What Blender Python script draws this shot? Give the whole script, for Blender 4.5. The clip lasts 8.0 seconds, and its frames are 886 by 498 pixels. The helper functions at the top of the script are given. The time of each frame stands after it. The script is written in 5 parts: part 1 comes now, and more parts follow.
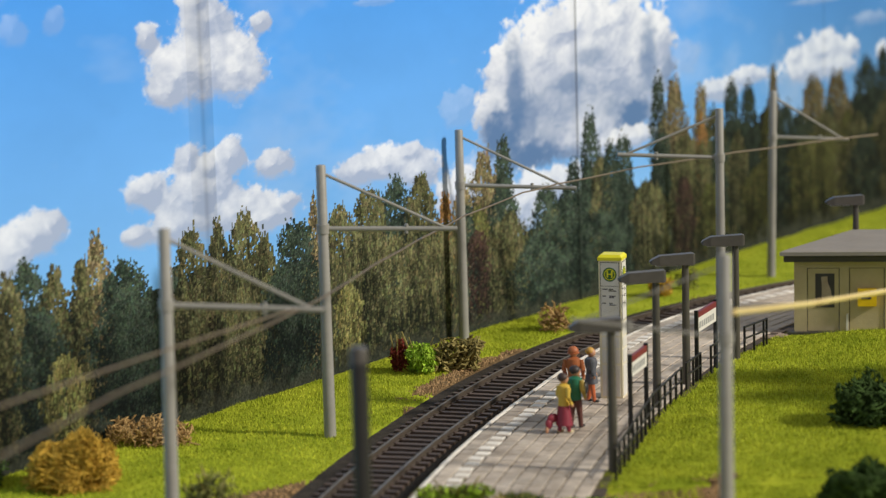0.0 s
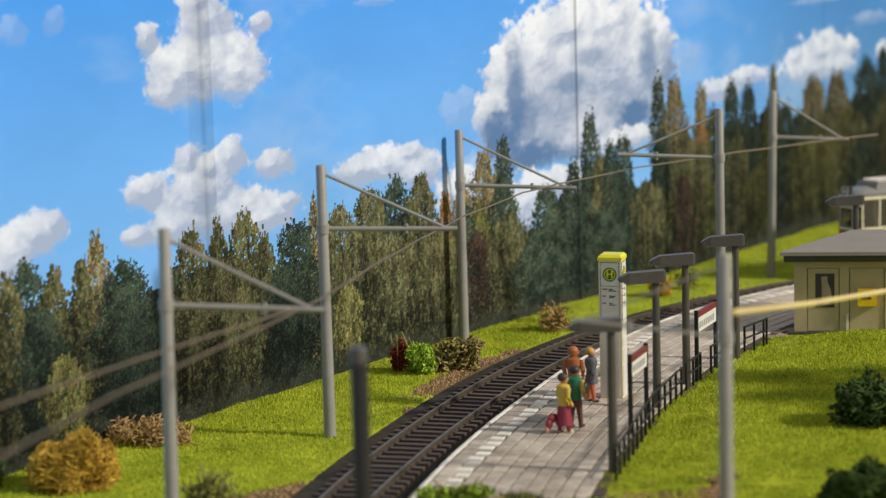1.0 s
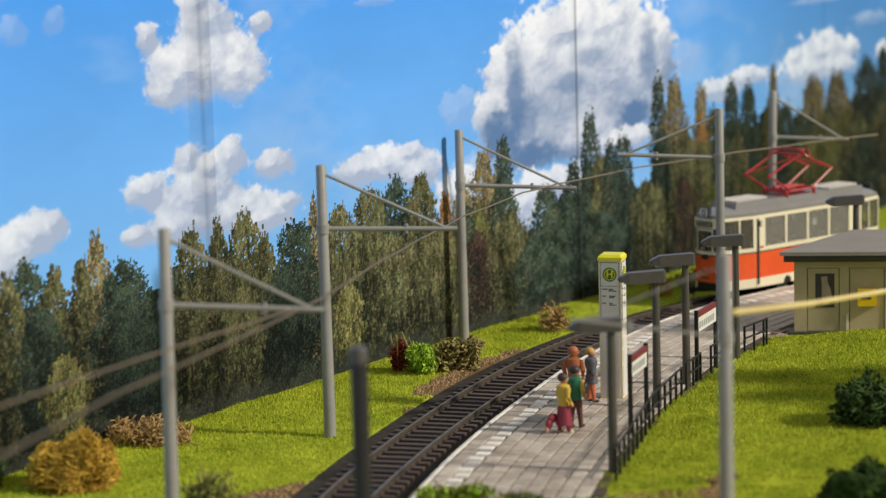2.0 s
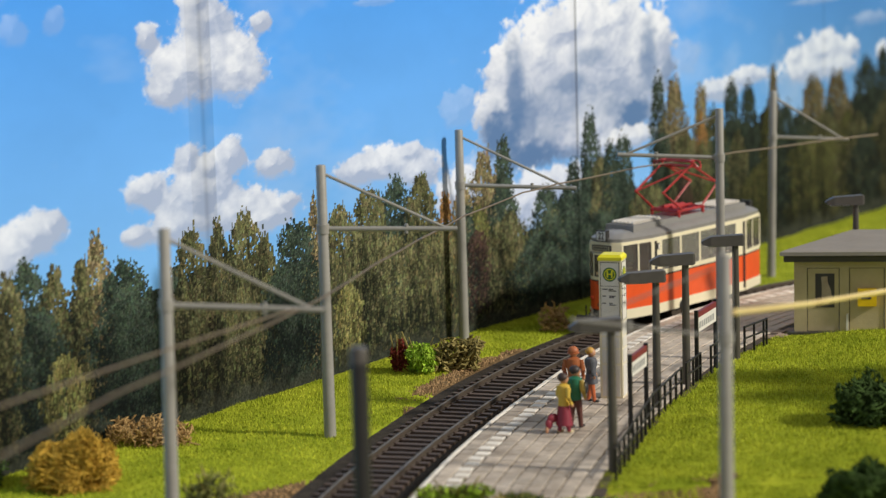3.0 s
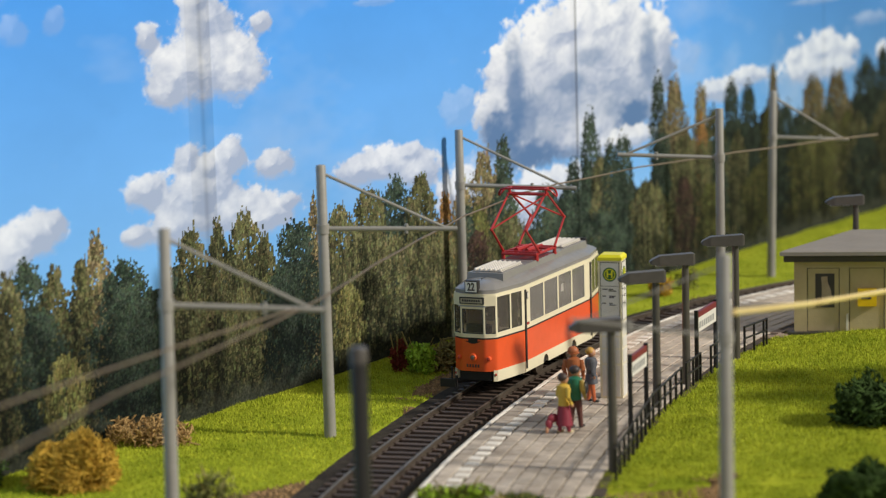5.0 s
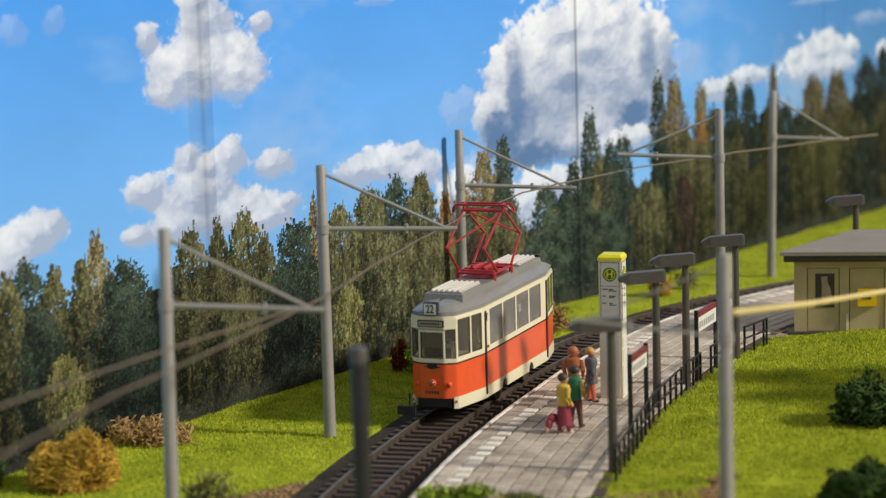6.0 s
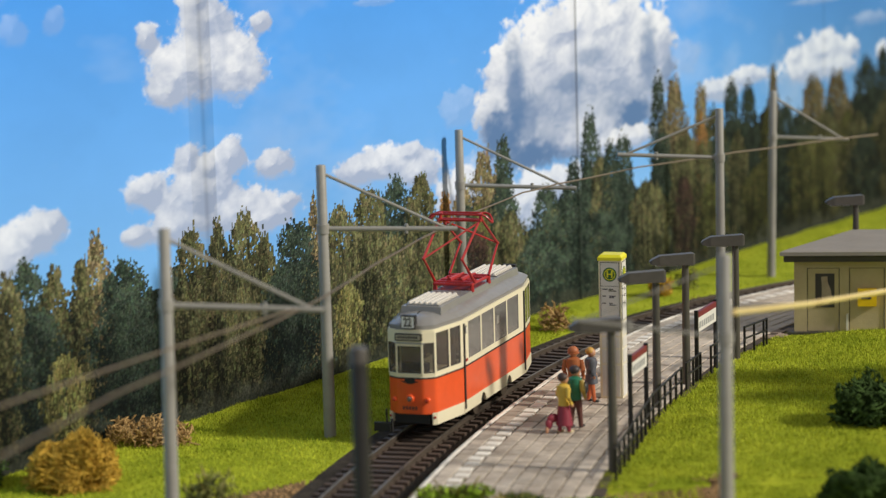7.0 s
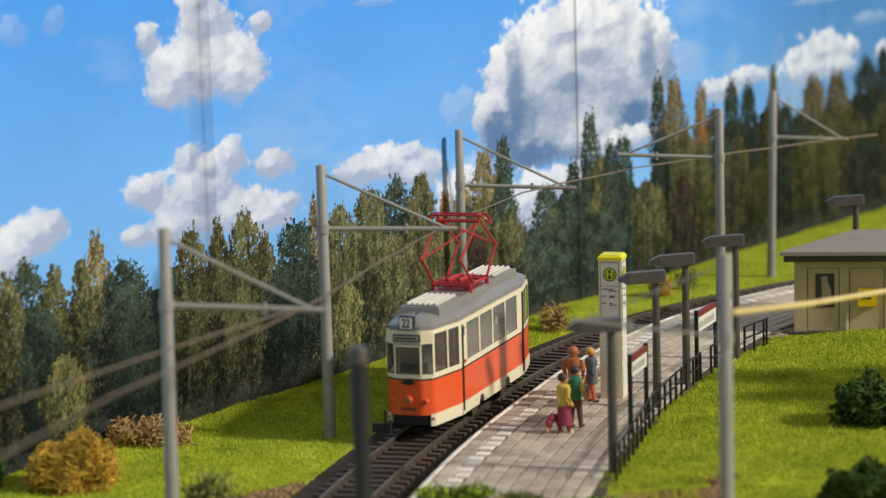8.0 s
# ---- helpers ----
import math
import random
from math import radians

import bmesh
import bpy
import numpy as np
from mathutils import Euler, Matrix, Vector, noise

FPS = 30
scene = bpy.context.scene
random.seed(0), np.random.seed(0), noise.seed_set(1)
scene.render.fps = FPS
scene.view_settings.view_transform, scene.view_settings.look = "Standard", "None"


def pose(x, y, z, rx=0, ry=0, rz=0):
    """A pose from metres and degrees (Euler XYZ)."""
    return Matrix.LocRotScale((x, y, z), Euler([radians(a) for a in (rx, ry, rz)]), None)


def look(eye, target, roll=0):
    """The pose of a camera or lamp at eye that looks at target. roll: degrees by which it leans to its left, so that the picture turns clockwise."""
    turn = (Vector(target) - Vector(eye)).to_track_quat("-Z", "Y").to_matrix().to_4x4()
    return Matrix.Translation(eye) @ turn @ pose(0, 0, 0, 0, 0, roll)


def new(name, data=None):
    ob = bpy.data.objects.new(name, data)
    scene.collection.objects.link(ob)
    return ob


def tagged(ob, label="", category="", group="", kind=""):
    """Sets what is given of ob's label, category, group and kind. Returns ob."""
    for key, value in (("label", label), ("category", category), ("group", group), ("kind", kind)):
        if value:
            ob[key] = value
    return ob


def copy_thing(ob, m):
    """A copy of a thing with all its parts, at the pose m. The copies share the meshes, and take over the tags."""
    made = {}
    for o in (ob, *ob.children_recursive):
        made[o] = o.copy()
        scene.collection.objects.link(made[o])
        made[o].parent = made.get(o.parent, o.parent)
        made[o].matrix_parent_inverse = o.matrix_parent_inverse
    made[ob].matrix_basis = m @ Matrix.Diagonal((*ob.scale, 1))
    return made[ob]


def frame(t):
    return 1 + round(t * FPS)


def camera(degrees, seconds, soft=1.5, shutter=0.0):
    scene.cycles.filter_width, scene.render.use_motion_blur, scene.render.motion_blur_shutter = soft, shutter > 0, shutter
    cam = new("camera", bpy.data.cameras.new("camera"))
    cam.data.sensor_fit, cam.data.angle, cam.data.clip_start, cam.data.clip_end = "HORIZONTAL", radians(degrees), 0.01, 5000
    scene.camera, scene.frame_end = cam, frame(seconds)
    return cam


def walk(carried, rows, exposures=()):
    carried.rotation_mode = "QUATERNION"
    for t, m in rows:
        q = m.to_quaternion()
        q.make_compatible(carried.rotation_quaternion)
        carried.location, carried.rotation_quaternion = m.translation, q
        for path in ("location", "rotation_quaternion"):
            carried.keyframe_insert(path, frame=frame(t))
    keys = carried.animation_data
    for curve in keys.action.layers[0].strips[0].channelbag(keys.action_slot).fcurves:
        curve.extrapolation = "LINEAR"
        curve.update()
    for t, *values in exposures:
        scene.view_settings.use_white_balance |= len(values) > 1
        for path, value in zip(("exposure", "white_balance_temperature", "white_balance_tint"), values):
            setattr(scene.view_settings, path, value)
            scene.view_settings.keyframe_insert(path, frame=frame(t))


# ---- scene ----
cam = camera(22.18, 8.0, soft=1.2)
cam.data.dof.use_dof = True
cam.data.dof.focus_distance = 0.86
cam.data.dof.aperture_fstop = 14.5
EYE = Vector((0.0, 0.0, 0.177))
AHEAD = Vector((0.0, 0.98926, -0.14616))
VIEW = look(EYE, EYE + AHEAD, -1.6)
walk(cam, [(0.0, VIEW), (8.0, VIEW)], exposures=[(0.0, 0.0), (8.0, 0.0)])

# ---- light: an exhibition lamp from the right, soft room light ----
world = bpy.data.worlds.new("room_light")
scene.world = world
world.use_nodes = True
bg = world.node_tree.nodes["Background"]
bg.inputs[0].default_value = (1.0, 0.97, 0.93, 1)
bg.inputs[1].default_value = 0.32
lamp = bpy.data.lights.new("exhibition_lamp", "SUN")
lamp.energy, lamp.angle, lamp.color = 3.4, radians(5.0), (1.0, 0.94, 0.83)
lamp_ob = new("exhibition_lamp", lamp)
lamp_ob.matrix_world = look((0.4, -0.8, 0.6), (0.4 - 0.80, -0.8 + 0.27, 0.6 - 0.52))

MM = 0.001


# ---- materials ----
def material(name, color, rough=0.6, metal=0.0, vary=0.25, scale=300.0, bump=0.0, bump_scale=1500.0, second=None,
             spread=0.0, coat=0.0, spec=0.5, island=False, placed=False):
    """A Principled surface whose colour drifts at two scales (scale: per metre) with optional relief and per-object drift."""
    m = bpy.data.materials.new(name)
    m.use_nodes = True
    nt = m.node_tree
    b = nt.nodes["Principled BSDF"]
    b.inputs["Roughness"].default_value = rough
    b.inputs["Metallic"].default_value = metal
    b.inputs["Coat Weight"].default_value = coat
    b.inputs["Specular IOR Level"].default_value = spec
    co = nt.nodes.new("ShaderNodeTexCoord")
    n1, n2 = nt.nodes.new("ShaderNodeTexNoise"), nt.nodes.new("ShaderNodeTexNoise")
    n1.inputs["Scale"].default_value, n2.inputs["Scale"].default_value = scale, scale * 5.3
    n1.inputs["Detail"].default_value = n2.inputs["Detail"].default_value = 5
    # placed: the grain runs on from piece to piece
    where = nt.nodes.new("ShaderNodeNewGeometry").outputs["Position"] if placed else co.outputs["Object"]
    for n in (n1, n2):
        nt.links.new(where, n.inputs["Vector"])
    add = nt.nodes.new("ShaderNodeMath")
    add.operation = "MULTIPLY_ADD"
    nt.links.new(n2.outputs["Fac"], add.inputs[0])
    add.inputs[1].default_value = 0.6
    nt.links.new(n1.outputs["Fac"], add.inputs[2])
    ramp = nt.nodes.new("ShaderNodeMapRange")
    ramp.inputs["From Min"].default_value, ramp.inputs["From Max"].default_value = 0.45, 1.15
    nt.links.new(add.outputs[0], ramp.inputs["Value"])
    mix = nt.nodes.new("ShaderNodeMix")
    mix.data_type = "RGBA"
    dark = [c * (1 - vary) for c in color]
    light = list(second) if second else [min(1, c * (1 + vary)) for c in color]
    mix.inputs["A"].default_value, mix.inputs["B"].default_value = (*dark, 1), (*light, 1)
    nt.links.new(ramp.outputs[0], mix.inputs["Factor"])
    out = mix.outputs["Result"]
    if spread:
        hsv = nt.nodes.new("ShaderNodeHueSaturation")
        if island:
            rnd = nt.nodes.new("ShaderNodeNewGeometry").outputs["Random Per Island"]
        else:
            rnd = nt.nodes.new("ShaderNodeObjectInfo").outputs["Random"]
        r = nt.nodes.new("ShaderNodeMapRange")
        r.inputs["To Min"].default_value, r.inputs["To Max"].default_value = 1 - spread, 1 + spread
        nt.links.new(rnd, r.inputs["Value"])
        nt.links.new(r.outputs[0], hsv.inputs["Value"])
        nt.links.new(out, hsv.inputs["Color"])
        out = hsv.outputs["Color"]
    nt.links.new(out, b.inputs["Base Color"])
    if bump:
        n3 = nt.nodes.new("ShaderNodeTexNoise")
        n3.inputs["Scale"].default_value = bump_scale
        n3.inputs["Detail"].default_value = 6
        nt.links.new(co.outputs["Object"], n3.inputs["Vector"])
        bm_ = nt.nodes.new("ShaderNodeBump")
        bm_.inputs["Strength"].default_value = bump
        bm_.inputs["Distance"].default_value = 0.0004
        nt.links.new(n3.outputs["Fac"], bm_.inputs["Height"])
        nt.links.new(bm_.outputs[0], b.inputs["Normal"])
    return m


def glass_material(name, tint, rough=0.06, clear=0.93):
    m = bpy.data.materials.new(name)
    m.use_nodes = True
    nt = m.node_tree
    b = nt.nodes["Principled BSDF"]
    b.inputs["Base Color"].default_value = (*tint, 1)
    b.inputs["Roughness"].default_value = rough
    b.inputs["Transmission Weight"].default_value = clear
    b.inputs["IOR"].default_value = 1.3
    return m


M_GRASS_SOIL = material("turf_base", (0.30, 0.40, 0.02), 0.95, vary=0.35, scale=60, bump=0.6, bump_scale=900, second=(0.46, 0.50, 0.04), spec=0.1)
M_BLADE = material("grass_fibre", (0.31, 0.43, 0.022), 0.85, vary=0.42, scale=48, second=(0.60, 0.62, 0.06), spread=0.42, island=True, spec=0.1)
M_EARTH = material("brown_scatter_earth", (0.16, 0.095, 0.045), 0.95, vary=0.5, scale=250, bump=0.9, bump_scale=1300, second=(0.30, 0.20, 0.10), spec=0.1)
M_BED = material("dark_trackbed", (0.030, 0.025, 0.020), 0.9, vary=0.5, scale=300, bump=0.9, bump_scale=1400, second=(0.075, 0.060, 0.046), spec=0.2)
M_SLEEPER = material("brown_plastic_sleeper", (0.085, 0.057, 0.043), 0.6, vary=0.35, scale=500, bump=0.3, spread=0.25)
M_RAIL = material("weathered_rail", (0.098, 0.076, 0.057), 0.5, 0.35, vary=0.4, scale=200, bump=0.2)
M_RAILTOP = material("worn_rail_head", (0.26, 0.22, 0.18), 0.4, 0.6, vary=0.3, scale=300)
M_TILE = material("concrete_slab", (0.44, 0.345, 0.265), 0.8, vary=0.42, scale=55, bump=0.5, bump_scale=2200, second=(0.68, 0.59, 0.49), spread=0.18, placed=True)
M_BROWNTILE = material("brown_concrete_slab", (0.27, 0.185, 0.13), 0.8, vary=0.4, scale=55, bump=0.5, bump_scale=2200, second=(0.42, 0.31, 0.23), spread=0.2, island=True, placed=True)
M_JOINT = material("slab_joint", (0.07, 0.052, 0.038), 0.95, vary=0.4, scale=400)
M_WHITE_STONE = material("whitewashed_slab", (0.86, 0.78, 0.67), 0.8, vary=0.25, scale=90, bump=0.4, second=(0.95, 0.90, 0.82), spread=0.08, placed=True)
M_MAST = material("grey_plastic_mast", (0.30, 0.29, 0.265), 0.45, vary=0.12, scale=150, bump=0.1)
M_LAMP = material("dark_grey_lamp_plastic", (0.078, 0.070, 0.061), 0.4, vary=0.2, scale=200)
M_BLACK = material("black_painted_metal", (0.018, 0.017, 0.016), 0.45, vary=0.3, scale=400)
M_WIRE = material("brown_copper_wire", (0.20, 0.155, 0.11), 0.5, 0.4, vary=0.2)
M_BRASS = material("pale_brass_rod", (0.98, 0.70, 0.30), 0.3, 0.2, vary=0.2, scale=100)
M_ORANGE = material("orange_red_paint", (0.78, 0.10, 0.022), 0.30, vary=0.10, scale=60, coat=0.2)
M_CREAM = material("cream_paint", (0.80, 0.73, 0.52), 0.35, vary=0.06, scale=70, coat=0.1)
M_ROOF = material("grey_roof_paint", (0.24, 0.232, 0.222), 0.26, vary=0.12, scale=80, bump=0.1)
M_GRID = material("pale_grey_resistor", (0.72, 0.67, 0.60), 0.6, vary=0.25, scale=400)
M_RED = material("red_oxide_metal", (0.40, 0.022, 0.022), 0.38, vary=0.2, scale=300)
M_DARK = material("underframe_black", (0.015, 0.014, 0.013), 0.6, vary=0.3, scale=300)
M_SEAT = material("brown_interior", (0.24, 0.20, 0.165), 0.6, vary=0.2)
M_GLASS = glass_material("grey_clear_plastic", (0.70, 0.66, 0.62))
M_SIDEGLASS = glass_material("milky_side_plastic", (0.76, 0.74, 0.70), 0.08, 0.84)
M_LENS = material("clear_headlamp", (0.20, 0.15, 0.13), 0.25, 0.2, vary=0.1)
M_REDLENS = material("red_lens", (0.45, 0.03, 0.015), 0.15, vary=0.1, coat=0.5)
M_HUT = material("beige_rendered_wall", (0.52, 0.43, 0.25), 0.75, vary=0.12, scale=60, bump=0.2)
M_HUTROOF = material("grey_roofing_felt", (0.27, 0.245, 0.22), 0.8, vary=0.12, scale=60, bump=0.15)
M_HUTTRIM = material("dark_eaves_board", (0.055, 0.05, 0.042), 0.6, vary=0.2)
M_YELLOW = material("yellow_plastic", (0.85, 0.56, 0.01), 0.35, vary=0.1, coat=0.2)
M_LIME = material("lime_yellow_paint", (0.80, 0.74, 0.02), 0.4, vary=0.08)
M_PANEL = material("white_sign_panel", (0.72, 0.69, 0.64), 0.5, vary=0.08, scale=150)
M_GREEN = material("dark_green_print", (0.03, 0.13, 0.03), 0.5, vary=0.1)
M_PRINT = material("dark_print", (0.05, 0.045, 0.045), 0.6, vary=0.1)
M_GREYPRINT = material("grey_print", (0.33, 0.33, 0.33), 0.6, vary=0.1)
M_MAROON = material("maroon_sign_paint", (0.20, 0.03, 0.04), 0.4, vary=0.15)
M_ROOM = material("plain_room_paint", (0.45, 0.44, 0.42), 0.9, vary=0.05, scale=3)
M_TABLE = material("baseboard_timber", (0.25, 0.17, 0.10), 0.7, vary=0.25, scale=20)


def leafy(name, color, second, spread=0.35):
    return material(name, color, 0.85, vary=0.35, scale=250, second=second, spread=spread, island=True, spec=0.15)


M_BUSH = leafy("dark_green_foam", (0.026, 0.056, 0.014), (0.07, 0.12, 0.030))
M_LIMEBUSH = leafy("light_green_foliage", (0.26, 0.46, 0.03), (0.50, 0.70, 0.08))
M_OCHRE = leafy("ochre_foliage", (0.46, 0.26, 0.030), (0.74, 0.48, 0.08))
M_DRY = leafy("dry_twig", (0.36, 0.215, 0.075), (0.62, 0.41, 0.18))
M_OLIVE = leafy("olive_foliage", (0.15, 0.17, 0.045), (0.32, 0.32, 0.10))
M_REDLEAF = leafy("dark_red_foliage", (0.13, 0.02, 0.02), (0.25, 0.05, 0.03))
M_CRUMB = leafy("brown_earth_crumb", (0.24, 0.14, 0.06), (0.46, 0.30, 0.15))
M_TWIG = leafy("brown_green_twig", (0.21, 0.165, 0.05), (0.40, 0.33, 0.12))


# ---- mesh helpers: all in millimetres ----
def box(bm, x0, x1, y0, y1, z0, z1, m=None):
    vs = [bm.verts.new((x, y, z)) for z in (z0, z1) for y in (y0, y1) for x in (x0, x1)]
    if m is not None:
        for v in vs:
            v.co = m @ v.co
    for f in ((0, 2, 3, 1), (4, 5, 7, 6), (0, 1, 5, 4), (2, 6, 7, 3), (0, 4, 6, 2), (1, 3, 7, 5)):
        bm.faces.new([vs[i] for i in f])
    return vs


def loft(bm, rings, cap=True):
    """Skin a list of closed rings of equal length."""
    rows = [[bm.verts.new(p) for p in r] for r in rings]
    n = len(rows[0])
    for a, b in zip(rows, rows[1:]):
        for i in range(n):
            bm.faces.new((a[i], a[(i + 1) % n], b[(i + 1) % n], b[i]))
    if cap:
        bm.faces.new(rows[0][::-1])
        bm.faces.new(rows[-1])
    return rows


def tube(bm, pts, radii, seg=8):
    """A round bar along points; radii: one value or one each."""
    pts = [Vector(p) for p in pts]
    if not isinstance(radii, (list, tuple)):
        radii = [radii] * len(pts)
    rings = []
    for i, p in enumerate(pts):
        d = (pts[min(i + 1, len(pts) - 1)] - pts[max(i - 1, 0)]).normalized()
        a = d.cross(Vector((0, 0, 1)) if abs(d.z) < 0.9 else Vector((1, 0, 0))).normalized()
        b = d.cross(a)
        rings.append([p + radii[i] * (math.cos(t) * a + math.sin(t) * b) for t in [2 * math.pi * k / seg for k in range(seg)]])
    loft(bm, rings)


def prism(bm, outline, z0, z1):
    loft(bm, [[(x, y, z0) for x, y in outline], [(x, y, z1) for x, y in outline]])


def ball(bm, c, r, seg=8, rings=6):
    """An ellipsoid; r: three radii."""
    top, bottom = bm.verts.new((c[0], c[1], c[2] + r[2])), bm.verts.new((c[0], c[1], c[2] - r[2]))
    rows = []
    for j in range(1, rings):
        a = math.pi * j / rings
        rows.append([bm.verts.new((c[0] + r[0] * math.sin(a) * math.cos(2 * math.pi * i / seg),
                                   c[1] + r[1] * math.sin(a) * math.sin(2 * math.pi * i / seg), c[2] + r[2] * math.cos(a))) for i in range(seg)])
    for i in range(seg):
        bm.faces.new((top, rows[0][i], rows[0][(i + 1) % seg]))
        bm.faces.new((bottom, rows[-1][(i + 1) % seg], rows[-1][i]))
    for a, b in zip(rows, rows[1:]):
        for i in range(seg):
            bm.faces.new((a[i], b[i], b[(i + 1) % seg], a[(i + 1) % seg]))


def finish(bm, name, mats, smooth=False, bevel=0.0):
    if bevel:
        bmesh.ops.bevel(bm, geom=[e for e in bm.edges if e.calc_face_angle(0) > 0.5], offset=bevel, segments=2, affect="EDGES", profile=0.6)
    bmesh.ops.recalc_face_normals(bm, faces=bm.faces)
    for v in bm.verts:
        v.co *= MM
    me = bpy.data.meshes.new(name)
    bm.to_mesh(me)
    bm.free()
    for m in mats if isinstance(mats, (list, tuple)) else [mats]:
        me.materials.append(m)
    if smooth:
        me.polygons.foreach_set("use_smooth", [True] * len(me.polygons))
        me.set_sharp_from_angle(angle=radians(40))
    return me


def part(name, bm, mat, parent=None, label="", smooth=False, bevel=0.0, m=None):
    ob = new(name, finish(bm, name, mat, smooth, bevel))
    if m is not None:
        ob.matrix_basis = m
    if parent is not None:
        ob.parent = parent
    if label:
        ob["label"] = label
    return ob


def at(x, y, z=0.0, rz=0.0, rx=0.0, ry=0.0):
    return pose(x * MM, y * MM, z * MM, rx, ry, rz)


def thing(name, m, label, category, group="", kind=""):
    ob = new(name)
    ob.empty_display_size = 0.01
    ob.matrix_basis = m
    return tagged(ob, label, category, group, kind)


def bm_new():
    return bmesh.new()


# ---- the track's line: x over y, in millimetres, z = 0 at the rail heads ----
GROUND = -2.5
LINE = (10.46, 19.07, 29.56, 80.64, 21.40)
YS = np.linspace(480, 1420, 9401)
XS = np.polyval(LINE, (YS - 850) / 200)
SS = np.concatenate([[0], np.cumsum(np.hypot(np.diff(XS), np.diff(YS)))])
SS -= np.interp(700, YS, SS)


def on_line(s, off=0.0):
    """A point of the track's line, s mm along it and off mm to its right, and its heading from +y towards +x (radians)."""
    y = float(np.interp(s, SS, YS))
    x = float(np.interp(s, SS, XS))
    h = math.atan(float(np.polyval(np.polyder(LINE), (y - 850) / 200)) / 200)
    return x + off * math.cos(h), y - off * math.sin(h), h


DECK = 3.1


def edge_off(s):
    """How far the platform's edge stands from the track's line."""
    return float(np.interp(s, [-27, 60, 130, 171, 238, 304, 349, 391], [23.5, 22.5, 22.2, 20.9, 19.0, 15.8, 14.8, 14.5]))


# the backdrop's line
BX, BY = 36.2, 1000.0
BD = Vector((135.04 / 200, 1.0)).normalized()


def behind(u, off=0.0):
    """A point u mm along the backdrop, off mm in front of it."""
    return BX + BD.x * u + BD.y * off, BY + BD.y * u - BD.x * off


def from_backdrop(x, y):
    return (x - BX) * BD.y - (y - BY) * BD.x


def lawn_height(x, y):
    """Height of the ground sheet: a low bank along the backdrop, a mound on the platform's far side, soft bumps."""
    z = GROUND + 0.9 * noise.noise(Vector((x / 38, y / 38, 3.1))) + 0.35 * noise.noise(Vector((x / 11, y / 11, 8.2)))
    s = float(np.interp(y, YS, SS))
    cx = float(np.interp(y, YS, XS))
    h = math.atan(float(np.polyval(np.polyder(LINE), (y - 850) / 200)) / 200)
    off = (x - cx) * math.cos(h)
    if -20 < off < 17:
        z = GROUND - 0.9
    elif 17 <= off < 76 and s > -32:
        z = GROUND - 0.5
    elif off >= 17:
        k = min(1.0, max(0.0, (off - 76) / 45))
        z += (5.0 if s > -30 else 3.2) + 2.0 * k * k * (3 - 2 * k)
    return z, off, s


# ---- the place: baseboard, ground, backdrop ----
def bare(x, y, off):
    """Where brown earth shows between the track and the shrubs."""
    wander = 7 * noise.noise(Vector((x / 13, y / 13, 6.2)))
    return 836 + wander < y < 922 + wander and -31 + wander + 0.12 * abs(y - 872) < off < -15


def build_ground():
    step = 3.2
    xs, ys = np.arange(-330, 520, step), np.arange(520, 1420, step)
    bm = bm_new()
    grid = {}
    for i, x in enumerate(xs):
        for j, y in enumerate(ys):
            if from_backdrop(x, y) > -6:
                grid[i, j] = bm.verts.new((x, y, lawn_height(x, y)[0]))
    for (i, j) in list(grid):
        q = [grid.get(k) for k in ((i, j), (i + 1, j), (i + 1, j + 1), (i, j + 1))]
        if all(q):
            f = bm.faces.new(q)
            c = f.calc_center_median()
            off = lawn_height(c.x, c.y)[1]
            f.material_index = 1 if -24 < off < 18 and noise.noise(Vector((c.x / 22, c.y / 22, 0.7))) > 0.05 + 0.5 * (off < -19) else 0
            if bare(c.x, c.y, off):
                f.material_index = 1
            if c.y < 728 + 0.85 * off and -70 < off < -14 or (c.y < 672 + 12 * noise.noise(Vector((c.x / 14, c.y / 14, 4.4))) and 76 < off < 118):
                f.material_index = 1
    ob = part("ground", bm, [M_GRASS_SOIL, M_EARTH], smooth=True)
    return tagged(ob, "model lawn ground sheet with brown earth beside the track", "ground", kind="structure")


def build_table():
    bm = bm_new()
    box(bm, -420, 620, 500, 1480, -60, -8)
    ob = part("baseboard", bm, M_TABLE, bevel=1.0)
    tagged(ob, "timber baseboard carrying the model layout", "baseboard", kind="structure")
    bm = bm_new()
    box(bm, -760, 960, -320, 1900, -80, -60)
    tagged(part("floor", bm, M_ROOM), "plain grey table top under the layout", "floor", kind="structure")


def value_noise(rng, shape, cells, octaves=4):
    """Fractal value noise in 0..1 on a grid; cells: lattice cells across (rows, columns)."""
    out, amp, total = np.zeros(shape), 1.0, 0.0
    cy, cx = cells
    for _ in range(octaves):
        g = rng.random((int(cy) + 3, int(cx) + 3))
        y, x = np.linspace(0, cy, shape[0], endpoint=False), np.linspace(0, cx, shape[1], endpoint=False)
        iy, ix = y.astype(int), x.astype(int)
        fy, fx = (y - iy)[:, None], (x - ix)[None, :]
        fy, fx = fy * fy * (3 - 2 * fy), fx * fx * (3 - 2 * fx)
        a, b = g[np.ix_(iy, ix)], g[np.ix_(iy, ix + 1)]
        c, d = g[np.ix_(iy + 1, ix)], g[np.ix_(iy + 1, ix + 1)]
        out += amp * ((a * (1 - fx) + b * fx) * (1 - fy) + (c * (1 - fx) + d * fx) * fy)
        total += amp
        amp *= 0.55
        cy, cx = cy * 2.1, cx * 2.1
    return out / total


